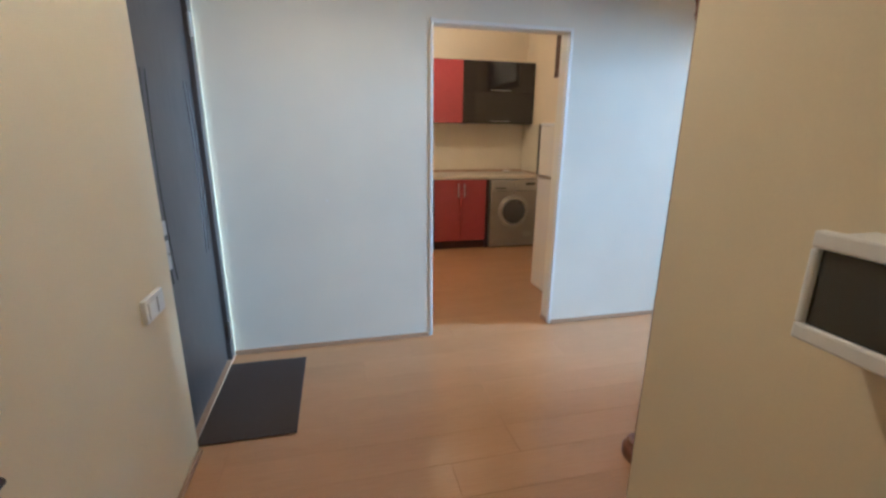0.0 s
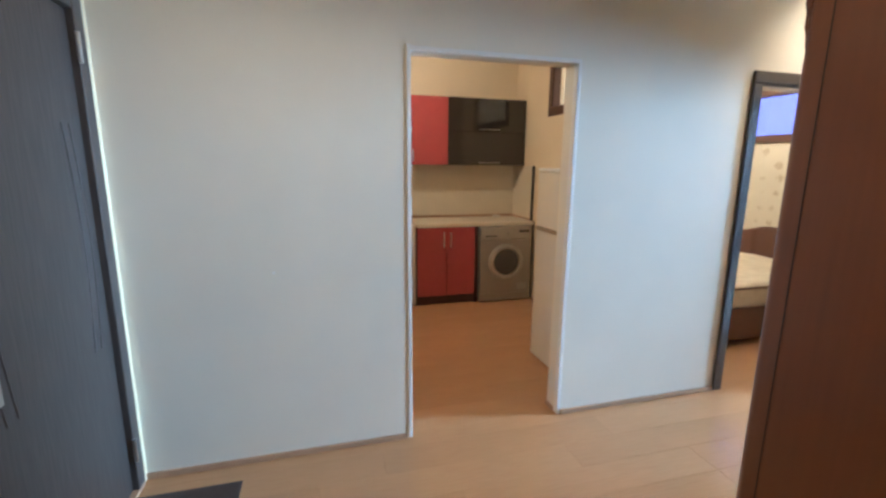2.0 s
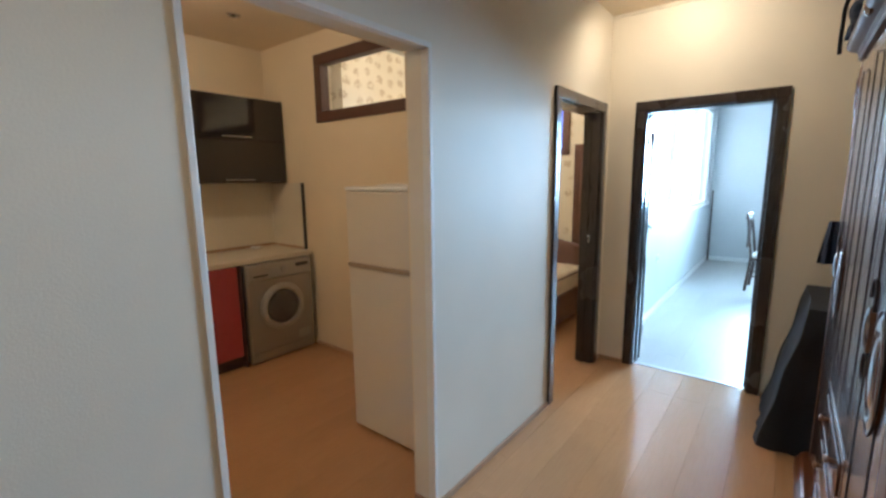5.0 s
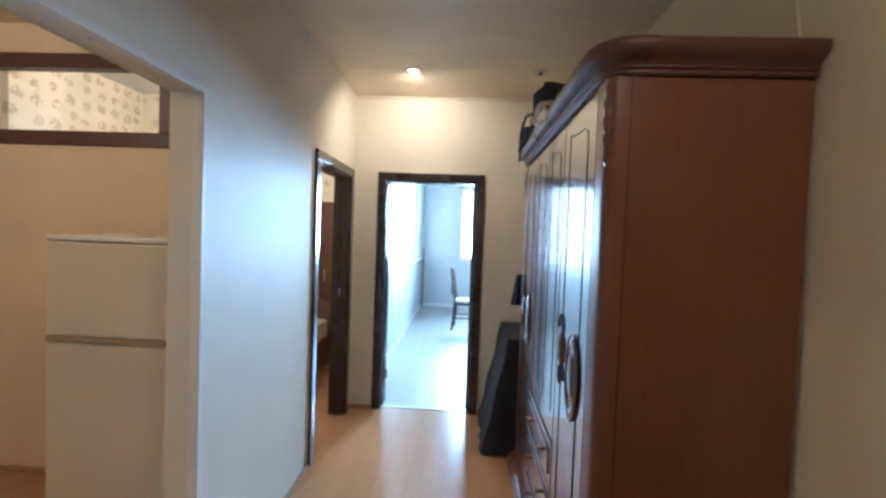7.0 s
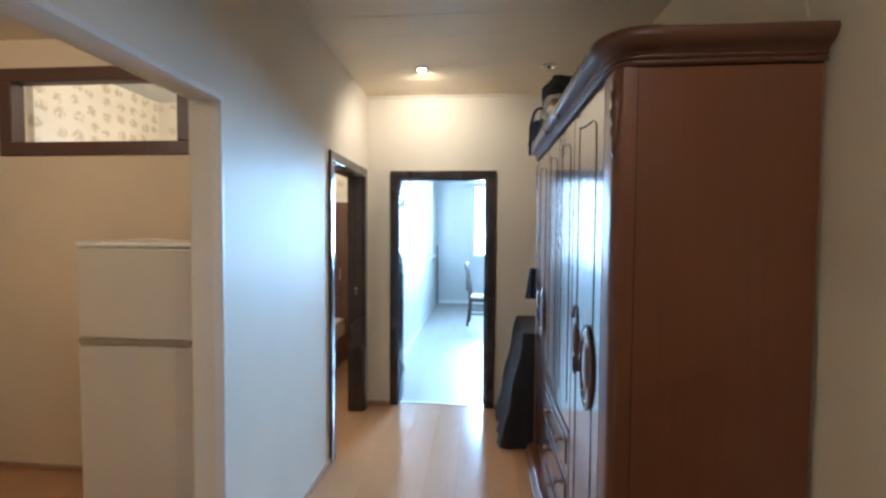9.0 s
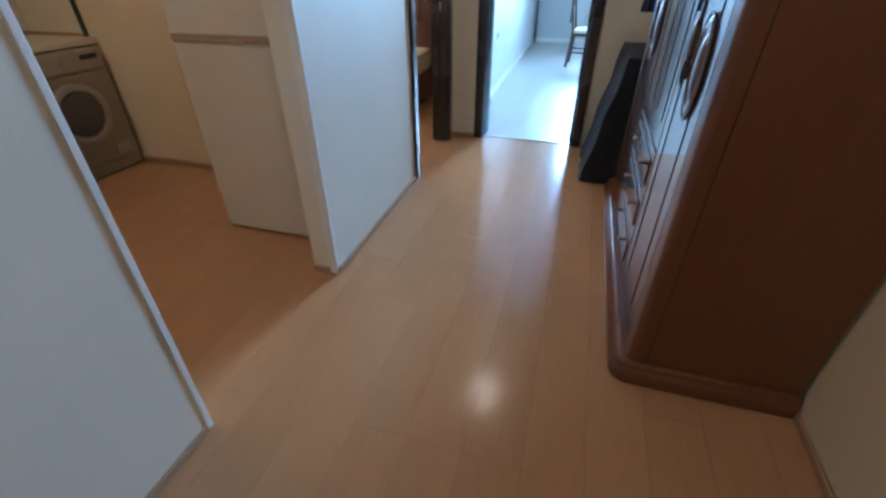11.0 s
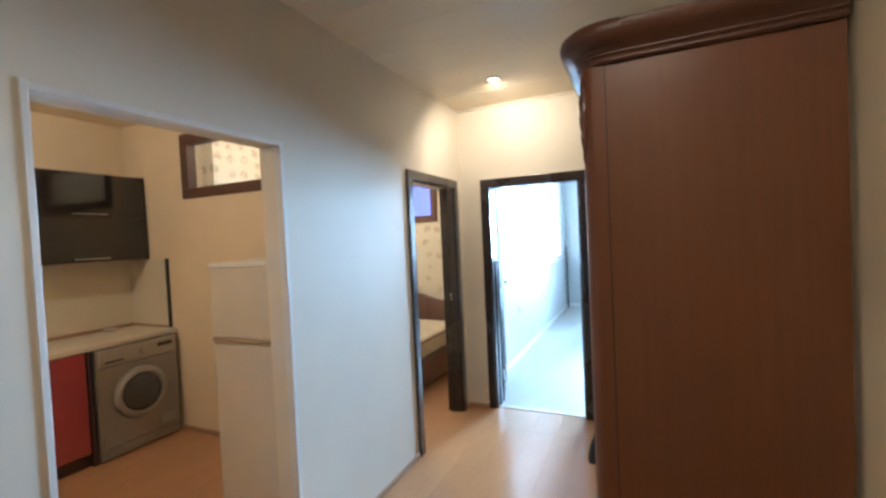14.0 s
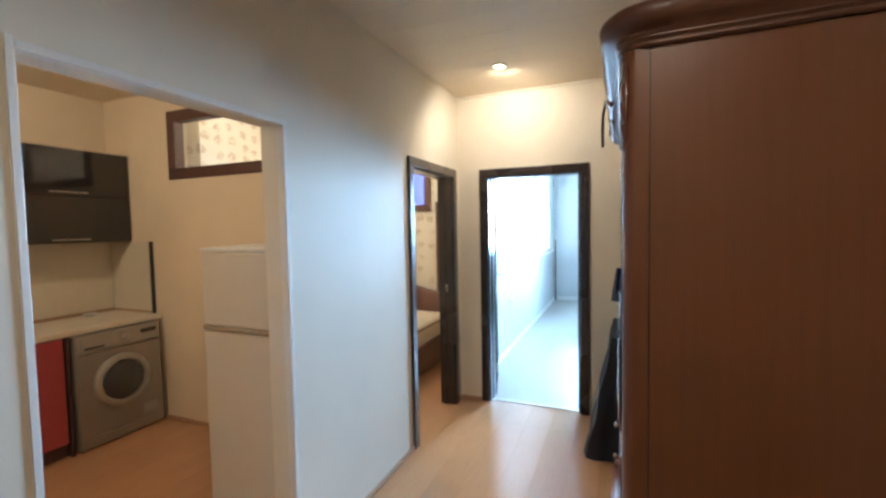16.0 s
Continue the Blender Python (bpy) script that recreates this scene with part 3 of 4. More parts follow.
# corner columns with carved capitals
for cx, s in ((X0, 1), (X1, -1)):
    bm = bmesh.new()
    a, b = sorted((cx, cx + s * 0.10))
    prof = [(cx, -1.42)] + [(cx + s * (0.03 - 0.03 * math.cos(q)), YF - 0.03 + 0.03 * math.sin(q)) for q in [math.pi / 2 * i / 8 for i in range(9)]] + [(cx + s * 0.10, YF), (cx + s * 0.10, -1.42)]
    lo = [bm.verts.new((x, y, 0.09)) for x, y in prof]
    hi = [bm.verts.new((x, y, 2.006)) for x, y in prof]
    for i in range(len(prof)):
        j = (i + 1) % len(prof)
        bm.faces.new((lo[i], lo[j], hi[j], hi[i]))
    col = part("corner_column", bm, MAHOG, ward, smooth=True)
    part("column_seam", B(cx - 0.0006, cx + 0.0006, -1.4215, -1.4185, 0.09, 2.006), GROOVE, col)
    cap = bmesh.new()
    bmesh.ops.create_icosphere(cap, subdivisions=4, radius=1)
    for v in cap.verts:
        p = v.co.copy()
        ridge = 1 + 0.16 * math.sin(p.z * 16 + abs(p.x) * 5)
        taper = 0.55 + 0.45 * (p.z + 1) / 2
        v.co = Vector((cx + s * 0.022 + p.x * 0.028 * taper * ridge, YF - 0.006 + p.y * 0.017 * taper * ridge, 1.866 + p.z * 0.13))
    part("carved_capital", cap, MAHOG_GLOSS, col, "carved acanthus ornament", smooth=True)


def wardrobe_door(x0, x1, z0, z1, carved):
    """A lacquered door with two arched grooves and a carved rosette near its meeting edge."""
    d = part("door", B(x0 + 0.003, x1 - 0.003, YF - 0.026, YF, z0, z1, bevel=0.004), MAHOG_GLOSS, ward)
    w = x1 - x0
    y = YF + 0.001
    for f0, f1 in ((0.22, 0.78),):
        a, b = x0 + w * f0, x0 + w * f1
        c = (a + b) / 2
        pts = [(a, y, z0 + 0.10), (a, y, 1.0), (a, y, z1 - 0.13), (a + 0.006, y, z1 - 0.105), (a + 0.03, y, z1 - 0.088), (c, y, z1 - 0.080), (b - 0.03, y, z1 - 0.070), (b - 0.006, y, z1 - 0.062), (b, y, z1 - 0.085), (b, y, 1.0), (b, y, z0 + 0.10)]
        tube("groove", pts, 0.0018, GROOVE, d)
    cx, cz = x0 + w * 0.36, 1.06
    if not carved:
        return
    def oval(rx, rz):
        return [(cx + rx * math.cos(2 * math.pi * k / 12), YF + 0.006, cz + rz * math.sin(2 * math.pi * k / 12)) for k in range(13)]
    m = Matrix.Translation((cx, YF, cz)) @ Matrix.Rotation(-math.pi / 2, 4, "X") @ Matrix.Diagonal((0.66, 1.15, 1, 1))
    part("rosette", lathe(bmesh.new(), [(0.125, 0), (0.125, 0.004), (0.115, 0.010), (0.098, 0.011), (0.090, 0.006), (0.078, 0.006), (0.070, 0.011), (0.035, 0.015), (0.004, 0.016)], m, 40), MAHOG_GLOSS, d, "carved oval rosette", smooth=True)
    tube("groove", oval(0.084, 0.148), 0.0026, GROOVE, d)
    tube("groove", oval(0.048, 0.082), 0.0024, GROOVE, d)
    kx = x0 + w * 0.80
    km = Matrix.Translation((kx, YF, cz + 0.05)) @ Matrix.Rotation(-math.pi / 2, 4, "X") @ Matrix.Diagonal((0.8, 1.2, 1, 1))
    part("shell", lathe(bmesh.new(), [(0.055, 0), (0.052, 0.008), (0.035, 0.014), (0.004, 0.016)], km, 28), MAHOG_GLOSS, d, "carved shell boss", smooth=True)
    for sg, z in ((1, 0.13), (-1, -0.06)):
        pts = [(kx + sg * 0.05 * math.cos(q) * (1 - q / 8), YF + 0.003, cz + z + 0.07 * math.sin(q) * (1 - q / 8)) for q in [0.6 * k for k in range(8)]]
        tube("scroll", pts, 0.003, GROOVE, d)


xs = [X0 + 0.10, 2.01, 2.335, 2.66, X1 - 0.10]
wardrobe_door(xs[0], xs[1], 0.10, 1.998, True)
wardrobe_door(xs[1], xs[2], 0.70, 1.998, False)
wardrobe_door(xs[2], xs[3], 0.70, 1.998, False)
wardrobe_door(xs[3], xs[4], 0.10, 1.998, True)
for i in range(3):
    z0 = 0.10 + 0.198 * i
    dr = part("drawer", B(xs[1] + 0.003, xs[3] - 0.003, YF - 0.026, YF + 0.002, z0, z0 + 0.192, bevel=0.005), MAHOG_GLOSS, ward)
    part("drawer_field", B(xs[1] + 0.05, xs[3] - 0.05, YF + 0.002, YF + 0.008, z0 + 0.04, z0 + 0.152, bevel=0.004), MAHOG_GLOSS, dr)
    for hx in (2.18, 2.49):
        part("drawer_pull", lathe(bmesh.new(), [(0.008, 0), (0.008, 0.012), (0.015, 0.018), (0.012, 0.026), (0.003, 0.028)],
                                  Matrix.Translation((hx, YF + 0.006, z0 + 0.096)) @ Matrix.Rotation(-math.pi / 2, 4, "X"), 16), CARVE, dr, smooth=True)
adopt(ward)

# pediment ornament on the crown front
ped = bmesh.new()
for k in range(7):
    q = (k - 3) / 3
    bmesh.ops.create_icosphere(ped, subdivisions=2, radius=1, matrix=Matrix.Translation((2.33 + 0.16 * q, YF + 0.045, 2.075 + 0.05 * (1 - q * q))) @ Matrix.Diagonal((0.045, 0.018, 0.040, 1)))
o = part("crown_ornament", ped, CARVE, ward, "carved shell on the crown", smooth=True)
o.matrix_parent_inverse = Matrix.Translation(ward.location).inverted()


def lump(name, at, size, material, label, category, seed, rough=0.35, sub=4):
    """A soft, folded bundle with a flat underside."""
    bm = bmesh.new()
    bmesh.ops.create_icosphere(bm, subdivisions=sub, radius=1)
    for v in bm.verts:
        p = v.co.copy()
        f = 1 + rough * noise.noise(p * 1.6 + Vector((seed, 0, 0))) + 0.4 * rough * noise.noise(p * 4.5 + Vector((0, seed, 0)))
        v.co = Vector((p.x * size[0] * f, p.y * size[1] * f, max(p.z * f, -0.62) * size[2]))
    low = min(v.co.z for v in bm.verts)
    for v in bm.verts:
        v.co.z -= low
    ob = part(name, bm, material, smooth=True)
    ob.location = at
    return tagged(ob, label, category)


lump("black_bag", (2.74, -1.45, 2.094), (0.20, 0.13, 0.20), BLACKC, "crumpled black cloth bag on the wardrobe top", "bag", 3)
lump("bundle", (2.45, -1.37, 2.094), (0.15, 0.085, 0.075), PAPER, "pale crumpled bundle on the wardrobe top", "bundle", 7, 0.45)
lump("blue_bundle", (3.03, -1.37, 2.094), (0.11, 0.085, 0.10), BLUEC, "dark blue folded cloth on the wardrobe top", "bundle", 11, 0.3)
paper = bmesh.new()
bmesh.ops.create_grid(paper, x_segments=16, y_segments=10, size=0.5)
for v in paper.verts:
    v.co = Vector((v.co.x * 0.55, v.co.y * 0.34, 0.012 + 0.010 * math.sin(v.co.x * 9) + 0.006 * math.cos(v.co.y * 13)))
bmesh.ops.solidify(paper, geom=paper.faces[:], thickness=0.004)
pp = tagged(part("paper_sheet", paper, PAPER, smooth=True), "loose pale paper sheet lying on the wardrobe", "paper")
pp.location = (1.80, -1.62, 2.094)

# garment hung on the far corner of the wardrobe
gm = bmesh.new()
bmesh.ops.create_grid(gm, x_segments=10, y_segments=24, size=0.5)
for v in gm.verts:
    u, w = v.co.x + 0.5, v.co.y + 0.5
    spread = 0.5 + 0.5 * (1 - w)
    v.co = Vector((3.185 + 0.016 * math.sin(u * 16 + w * 2) + 0.012, -1.325 + 0.03 * (1 - w) - 0.10 * u * spread, 1.09 + 0.20 * w))
bmesh.ops.solidify(gm, geom=gm.faces[:], thickness=0.012)
tagged(part("garment", gm, BLUEC, smooth=True), "dark blue garment hanging at the wardrobe corner", "clothes")

st_b = tube("bag_strap", [(2.75, -1.40, 2.20), (2.75, -1.31, 2.245), (2.75, -1.27, 2.17), (2.752, -1.262, 2.08), (2.748, -1.262, 1.975)], 0.007, BLACKC)
tagged(st_b, "black cloth strap hanging over the wardrobe crown", "strap")

# dark cover draped over a slanted stack beside the wardrobe
cv = bmesh.new()
rows_c = []
for i in range(15):
    w = i / 14
    ring = []
    for k in range(40):
        q = k / 40 * 4
        side, f = int(q), q - int(q)
        u, v = ((f, 0), (1, f), (1 - f, 1), (0, 1 - f))[side]
        yf, yb = -1.135 - 0.165 * w, -1.62 + 0.05 * w
        fold = (1 - w) * 0.014 * math.sin(k * 1.9) + 0.006 * math.sin(k * 0.8 + i)
        ring.append(cv.verts.new((3.24 + 0.66 * u + 0.02 * w + fold, yf + (yb - yf) * v + fold, 0.004 + 0.82 * w)))
    rows_c.append(ring)
for p, q in zip(rows_c, rows_c[1:]):
    for k in range(40):
        cv.faces.new((p[k], p[(k + 1) % 40], q[(k + 1) % 40], q[k]))
cv.faces.new(rows_c[-1])
cv.faces.new(rows_c[0][::-1])
tagged(part("draped_cover", cv, BLACKC, smooth=True), "dark cloth draped over a slanted stack by the door", "cloth cover")


# ---------------------------------------------------------------- hall fittings
mt = thing("door_mat", "dark brown ribbed door mat before the entrance", "door mat", (-0.20, -0.52, 0.003))
part("mat_base", B(-0.225, 0.215, -0.36, 0.375, 0, 0.008, bevel=0.003), MATT, mt)
ribs = bmesh.new()
for i in range(34):
    x = -0.20 + i * 0.0122
    box(ribs, x, x + 0.007, -0.335, 0.35, 0.008, 0.0105)
part("ribs", ribs, MATT, mt)

sw = thing("light_switch", "white plastic double rocker light switch", "light switch", (-0.40, -1.14, 0.80))
part("plate", B(0, 0.018, -0.078, 0.078, -0.042, 0.042, bevel=0.003), WHITE_P, sw)
for y in (-0.038, 0.038):
    part("rocker", B(0.018, 0.024, y - 0.027, y + 0.027, -0.030, 0.030, bevel=0.003), WHITE_P, sw)

fb = thing("fuse_box", "white fuse box with a smoked plastic window", "fuse box", (1.0, -2.49, 1.20))
part("housing", B(-0.085, 0, -0.165, 0.165, -0.075, 0.075, bevel=0.008), WHITE_P, fb)
dr = bmesh.new()
for y0, y1, z0, z1 in ((-0.175, 0.170, 0.055, 0.080), (-0.175, 0.170, -0.080, -0.055), (0.158, 0.170, -0.055, 0.055), (-0.175, -0.158, -0.055, 0.055)):
    box(dr, -0.104, -0.085, y0, y1, z0, z1, bevel=0.004)
lid = part("cover_frame", dr, WHITE_P, fb)
part("smoked_window", B(-0.096, -0.090, -0.158, 0.158, -0.055, 0.055), SMOKE, fb, "dark smoked window")
part("breaker_row", B(-0.0895, -0.0855, -0.12, 0.12, -0.03, 0.025), DARKP, fb)

hn = thing("wall_lever", "dark metal lever on the passage wall", "lever", (-0.40, -1.965, 0.79))
part("rose", lathe(bmesh.new(), [(0.026, 0), (0.026, 0.006), (0.018, 0.010), (0.004, 0.011)], Matrix.Rotation(math.pi / 2, 4, "Y"), 24), DARKP, hn, smooth=True)
part("back_plate", B(0, 0.008, -0.022, 0.022, -0.10, 0.12, bevel=0.003), DARKP, hn)
hb = bmesh.new()
rod(hb, (0, 0, 0), (0.05, 0, 0), 0.010)
rod(hb, (0.048, 0.008, 0), (0.052, -0.115, -0.004), 0.010)
part("lever", hb, DARKP, hn, smooth=True)

nl = thing("wall_plug", "small grey plug hole in the wall", "wall plug", (0.198, 0, 0.98))
part("collar", lathe(bmesh.new(), [(0.007, 0), (0.007, 0.002), (0.004, 0.003), (0.0015, 0.001)], Matrix.Rotation(math.pi / 2, 4, "X"), 16), BEAD, nl, smooth=True)


def ceiling_spot(at, lit, group, label):
    """A recessed spotlight: ring, reflector and bulb."""
    s = thing("ceiling_spotlight", label, "spotlight", at, group)
    flip = Matrix.Rotation(math.pi, 4, "X")
    part("ring", lathe(bmesh.new(), [(0.052, 0), (0.052, 0.006), (0.046, 0.011), (0.036, 0.012), (0.033, 0.004), (0.030, 0.001)], flip, 36), CHROME, s, "chrome ring", smooth=True)
    part("reflector", lathe(bmesh.new(), [(0.031, 0.0005), (0.031, 0.004), (0.022, 0.0035), (0.004, 0.003)], flip, 30), STEEL if not lit else BULB, s, smooth=True)
    part("bulb", lathe(bmesh.new(), [(0.016, 0.0035), (0.016, 0.012), (0.011, 0.016), (0.003, 0.018)], flip, 24), BULB if lit else DARKP, s, "lit bulb" if lit else "unlit bulb", smooth=True)
    return s


ceiling_spot((3.345, -0.55, H), True, "hall ceiling spotlights", "lit recessed chrome ceiling spotlight")
ceiling_spot((1.785, -0.571, H), False, "hall ceiling spotlights", "unlit recessed chrome ceiling spotlight")
ceiling_spot((1.798, -1.495, H), False, "hall ceiling spotlights", "unlit recessed chrome ceiling spotlight")
ceiling_spot((3.336, -1.453, H), False, "hall ceiling spotlights", "unlit recessed chrome ceiling spotlight")
ceiling_spot((0.225, -1.495, H), True, "hall ceiling spotlights", "lit recessed chrome ceiling spotlight")
ceiling_spot((2.10, 2.12, H), False, "kitchen ceiling spotlights", "unlit recessed kitchen ceiling spotlight")
for nm, x, y in (("kitchen_lamp", 1.12, 1.62), ("bedroom_lamp", 4.3, 1.5)):
    k = thing(nm, "bare lit bulb hanging on a short cord", "lamp", (x, y, HB if nm == "bedroom_lamp" else H))
    part("ceiling_rose", lathe(bmesh.new(), [(0.045, 0), (0.045, 0.012), (0.012, 0.03)], Matrix.Rotation(math.pi, 4, "X"), 24), WHITE_P, k, smooth=True)
    part("cord", rod(bmesh.new(), (0, 0, -0.03), (0, 0, -0.10), 0.003), DARKP, k)
    part("socket", rod(bmesh.new(), (0, 0, -0.10), (0, 0, -0.14), 0.018), DARKP, k)


# ---------------------------------------------------------------- kitchen
def bar_handle(bm, a, b, out):
    a, b, out = Vector(a), Vector(b), Vector(out)
    rod(bm, a + out, b + out, 0.005, 10)
    for f in (0.12, 0.88):
        p = a.lerp(b, f)
        rod(bm, p, p + out, 0.004, 8)
    return bm


FY = 2.21
bc = thing("base_cabinet", "red gloss base cabinet with two doors", "kitchen cabinet", (1.69, 2.52, 0))
part("body", B(1.365, 2.015, FY + 0.02, 2.815, 0.10, 0.85), CARCASS, bc)
part("kickboard", B(1.365, 2.015, FY + 0.05, FY + 0.068, 0.0, 0.10), CARCASS, bc)
for x0, x1, hx in ((1.367, 1.688, 1.652), (1.692, 2.003, 1.726)):
    d = part("door", B(x0, x1, FY, FY + 0.019, 0.105, 0.845, bevel=0.002), RED, bc)
    part("handle", bar_handle(bmesh.new(), (hx, FY, 0.64), (hx, FY, 0.80), (0, -0.024, 0)), STEEL, d, "slim steel bar handle", smooth=True)
adopt(bc)
ep = tagged(part("end_panel", B(2.018, 2.036, FY + 0.0, 2.815, 0.0, 0.85, bevel=0.002), CARCASS), "dark cabinet end panel beside the washing machine", "panel")
wt = thing("worktop", "pale stone-patterned laminate worktop", "worktop", (2.05, 2.52, 0.85))
part("board", B(1.360, 2.705, 2.215, 2.815, 0.85, 0.888, bevel=0.006), WORK, wt)
part("wall_strip", B(1.360, 2.690, 2.798, 2.816, 0.888, 0.912, bevel=0.004), SKIRT, wt, "brown sealing strip")
part("wall_strip", B(2.690, 2.706, 2.31, 2.816, 0.888, 0.906, bevel=0.004), SKIRT, wt, "brown sealing strip")
adopt(wt)
sp = thing("splashback", "cream splashback panels above the worktop", "splashback", (2.05, 2.82, 1.2))
part("back_panel", B(0.4, 2.698, 2.817, 2.828, 0.89, 1.50), SPLASH, sp)
part("side_panel", B(2.698, 2.708, 2.30, 2.817, 0.905, 1.49), SPLASH, sp)
part("edge_strip", B(2.686, 2.709, 2.278, 2.30, 0.888, 1.492, bevel=0.002), DARKP, sp, "dark edge strip")
adopt(sp)

wm = thing("washing_machine", "silver front-loading washing machine under the worktop", "washing machine", (2.36, 2.5, 0))
WX0, WX1, WY = 2.058, 2.662, 2.178
part("body", B(WX0, WX1, WY + 0.012, 2.78, 0.012, 0.842, bevel=0.008), SILVER, wm)
part("front", B(WX0 + 0.004, WX1 - 0.004, WY, WY + 0.014, 0.10, 0.70, bevel=0.006), SILVER, wm)
part("control_panel", B(WX0 + 0.004, WX1 - 0.004, WY - 0.004, WY + 0.014, 0.708, 0.838, bevel=0.010), SILVER_L, wm)
part("detergent_drawer", B(WX0 + 0.03, WX0 + 0.20, WY - 0.009, WY - 0.002, 0.735, 0.815, bevel=0.004), SILVER_L, wm)
part("drawer_grip", B(WX0 + 0.05, WX0 + 0.18, WY - 0.011, WY - 0.006, 0.738, 0.752, bevel=0.002), DARKP, wm)
part("display", B(WX1 - 0.16, WX1 - 0.04, WY - 0.008, WY - 0.002, 0.775, 0.805, bevel=0.002), DARKP, wm)
part("dial", lathe(bmesh.new(), [(0.026, 0), (0.026, 0.012), (0.020, 0.018), (0.004, 0.018)], Matrix.Translation((2.385, WY - 0.003, 0.775)) @ Matrix.Rotation(math.pi / 2, 4, "X"), 28), SILVER_L, wm, smooth=True)
PM = Matrix.Translation((2.352, WY - 0.001, 0.455)) @ Matrix.Rotation(math.pi / 2, 4, "X")
part("door_ring", lathe(bmesh.new(), [(0.182, 0), (0.182, 0.012), (0.176, 0.026), (0.164, 0.034), (0.148, 0.036), (0.138, 0.030), (0.132, 0.012)], PM @ Matrix.Scale(1.10, 4), 56), SILVER_L, wm, "pale silver porthole ring", smooth=True)
part("porthole", lathe(bmesh.new(), [(0.133, 0.010), (0.130, 0.024), (0.115, 0.034), (0.08, 0.044), (0.04, 0.050), (0.004, 0.052)], PM @ Matrix.Scale(1.10, 4), 48), PORT, wm, "dark glass porthole", smooth=True)
part("door_latch", B(2.547, 2.569, WY - 0.042, WY - 0.030, 0.40, 0.47, bevel=0.004), SILVER, wm)
part("kick_panel", B(WX0 + 0.004, WX1 - 0.004, WY + 0.002, WY + 0.014, 0.015, 0.094, bevel=0.004), SILVER, wm)
part("filter_flap", B(WX1 - 0.17, WX1 - 0.05, WY - 0.004, WY + 0.004, 0.13, 0.20, bevel=0.004), SILVER_L, wm)
for fx in (WX0 + 0.05, WX1 - 0.05):
    part("foot", rod(bmesh.new(), (fx, WY + 0.06, 0), (fx, WY + 0.06, 0.02), 0.02), DARKP, wm)
adopt(wm)

UY = 2.535
ur = thing("wall_cabinet", "red gloss wall cabinet over the worktop", "kitchen cabinet", (1.57, 2.82, 1.87), "wall cabinets")
part("body", B(1.356, 1.784, UY + 0.02, 2.816, 1.497, 2.218), CARCASS, ur)
d = part("door", B(1.358, 1.782, UY, UY + 0.019, 1.499, 2.216, bevel=0.002), RED, ur)
part("handle", bar_handle(bmesh.new(), (1.388, UY, 1.53), (1.388, UY, 1.66), (0, -0.024, 0)), STEEL, d, smooth=True)
adopt(ur)
ub = thing("wall_cabinet", "black gloss wall cabinet with two lift-up doors", "kitchen cabinet", (2.25, 2.82, 1.87), "wall cabinets")
part("body", B(1.788, 2.700, UY + 0.02, 2.816, 1.497, 2.218), CARCASS, ub)
for z0, z1 in ((1.499, 1.856), (1.860, 2.216)):
    d = part("door", B(1.790, 2.698, UY, UY + 0.019, z0, z1, bevel=0.002), BLACKG, ub)
    part("handle", bar_handle(bmesh.new(), (2.13, UY, z0 + 0.025), (2.38, UY, z0 + 0.025), (0, -0.022, 0)), STEEL, d, "slim steel bar handle", smooth=True)
adopt(ub)

st = thing("stove", "white free-standing cooker with dark oven window", "stove", (1.085, 2.5, 0))
part("body", B(0.815, 1.354, 2.225, 2.80, 0.02, 0.872, bevel=0.006), WHITE, st)
od = part("oven_door", B(0.825, 1.344, 2.214, 2.232, 0.20, 0.70, bevel=0.006), WHITE, st)
part("oven_window", B(0.89, 1.30, 2.208, 2.215, 0.30, 0.60, bevel=0.002), PORT, od)
part("oven_handle", bar_handle(bmesh.new(), (0.87, 2.214, 0.665), (1.30, 2.214, 0.665), (0, -0.035, 0)), WHITE_P, od, smooth=True)
part("warming_drawer", B(0.825, 1.344, 2.216, 2.232, 0.03, 0.185, bevel=0.006), WHITE, st)
for i in range(5):
    part("knob", lathe(bmesh.new(), [(0.022, 0), (0.020, 0.018), (0.006, 0.022)], Matrix.Translation((0.885 + 0.1 * i, 2.226, 0.785)) @ Matrix.Rotation(math.pi / 2, 4, "X"), 20), WHITE_P, st, smooth=True)
part("hob", B(0.82, 1.349, 2.25, 2.79, 0.872, 0.882, bevel=0.003), WHITE, st)
for hx in (0.95, 1.22):
    for hy in (2.39, 2.65):
        part("burner", lathe(bmesh.new(), [(0.06, 0), (0.055, 0.012), (0.03, 0.016), (0.004, 0.016)], Matrix.Translation((hx, hy, 0.882)), 24), DARKP, st, smooth=True)
for fx in (0.86, 1.31):
    for fy in (2.29, 2.75):
        part("foot", rod(bmesh.new(), (fx, fy, 0), (fx, fy, 0.025), 0.018), DARKP, st)
adopt(st)
hd = thing("cooker_hood", "white slim cooker hood on the wall", "cooker hood", (1.085, 2.68, 1.8))
part("body", B(0.815, 1.352, 2.43, 2.826, 1.80, 1.885, bevel=0.006), WHITE, hd)
part("front_lip", B(0.815, 1.352, 2.40, 2.43, 1.825, 1.88, bevel=0.006), WHITE_P, hd)
part("cabinet_above", B(0.815, 1.352, 2.55, 2.826, 1.886, 2.218, bevel=0.002), RED, hd)
adopt(hd)

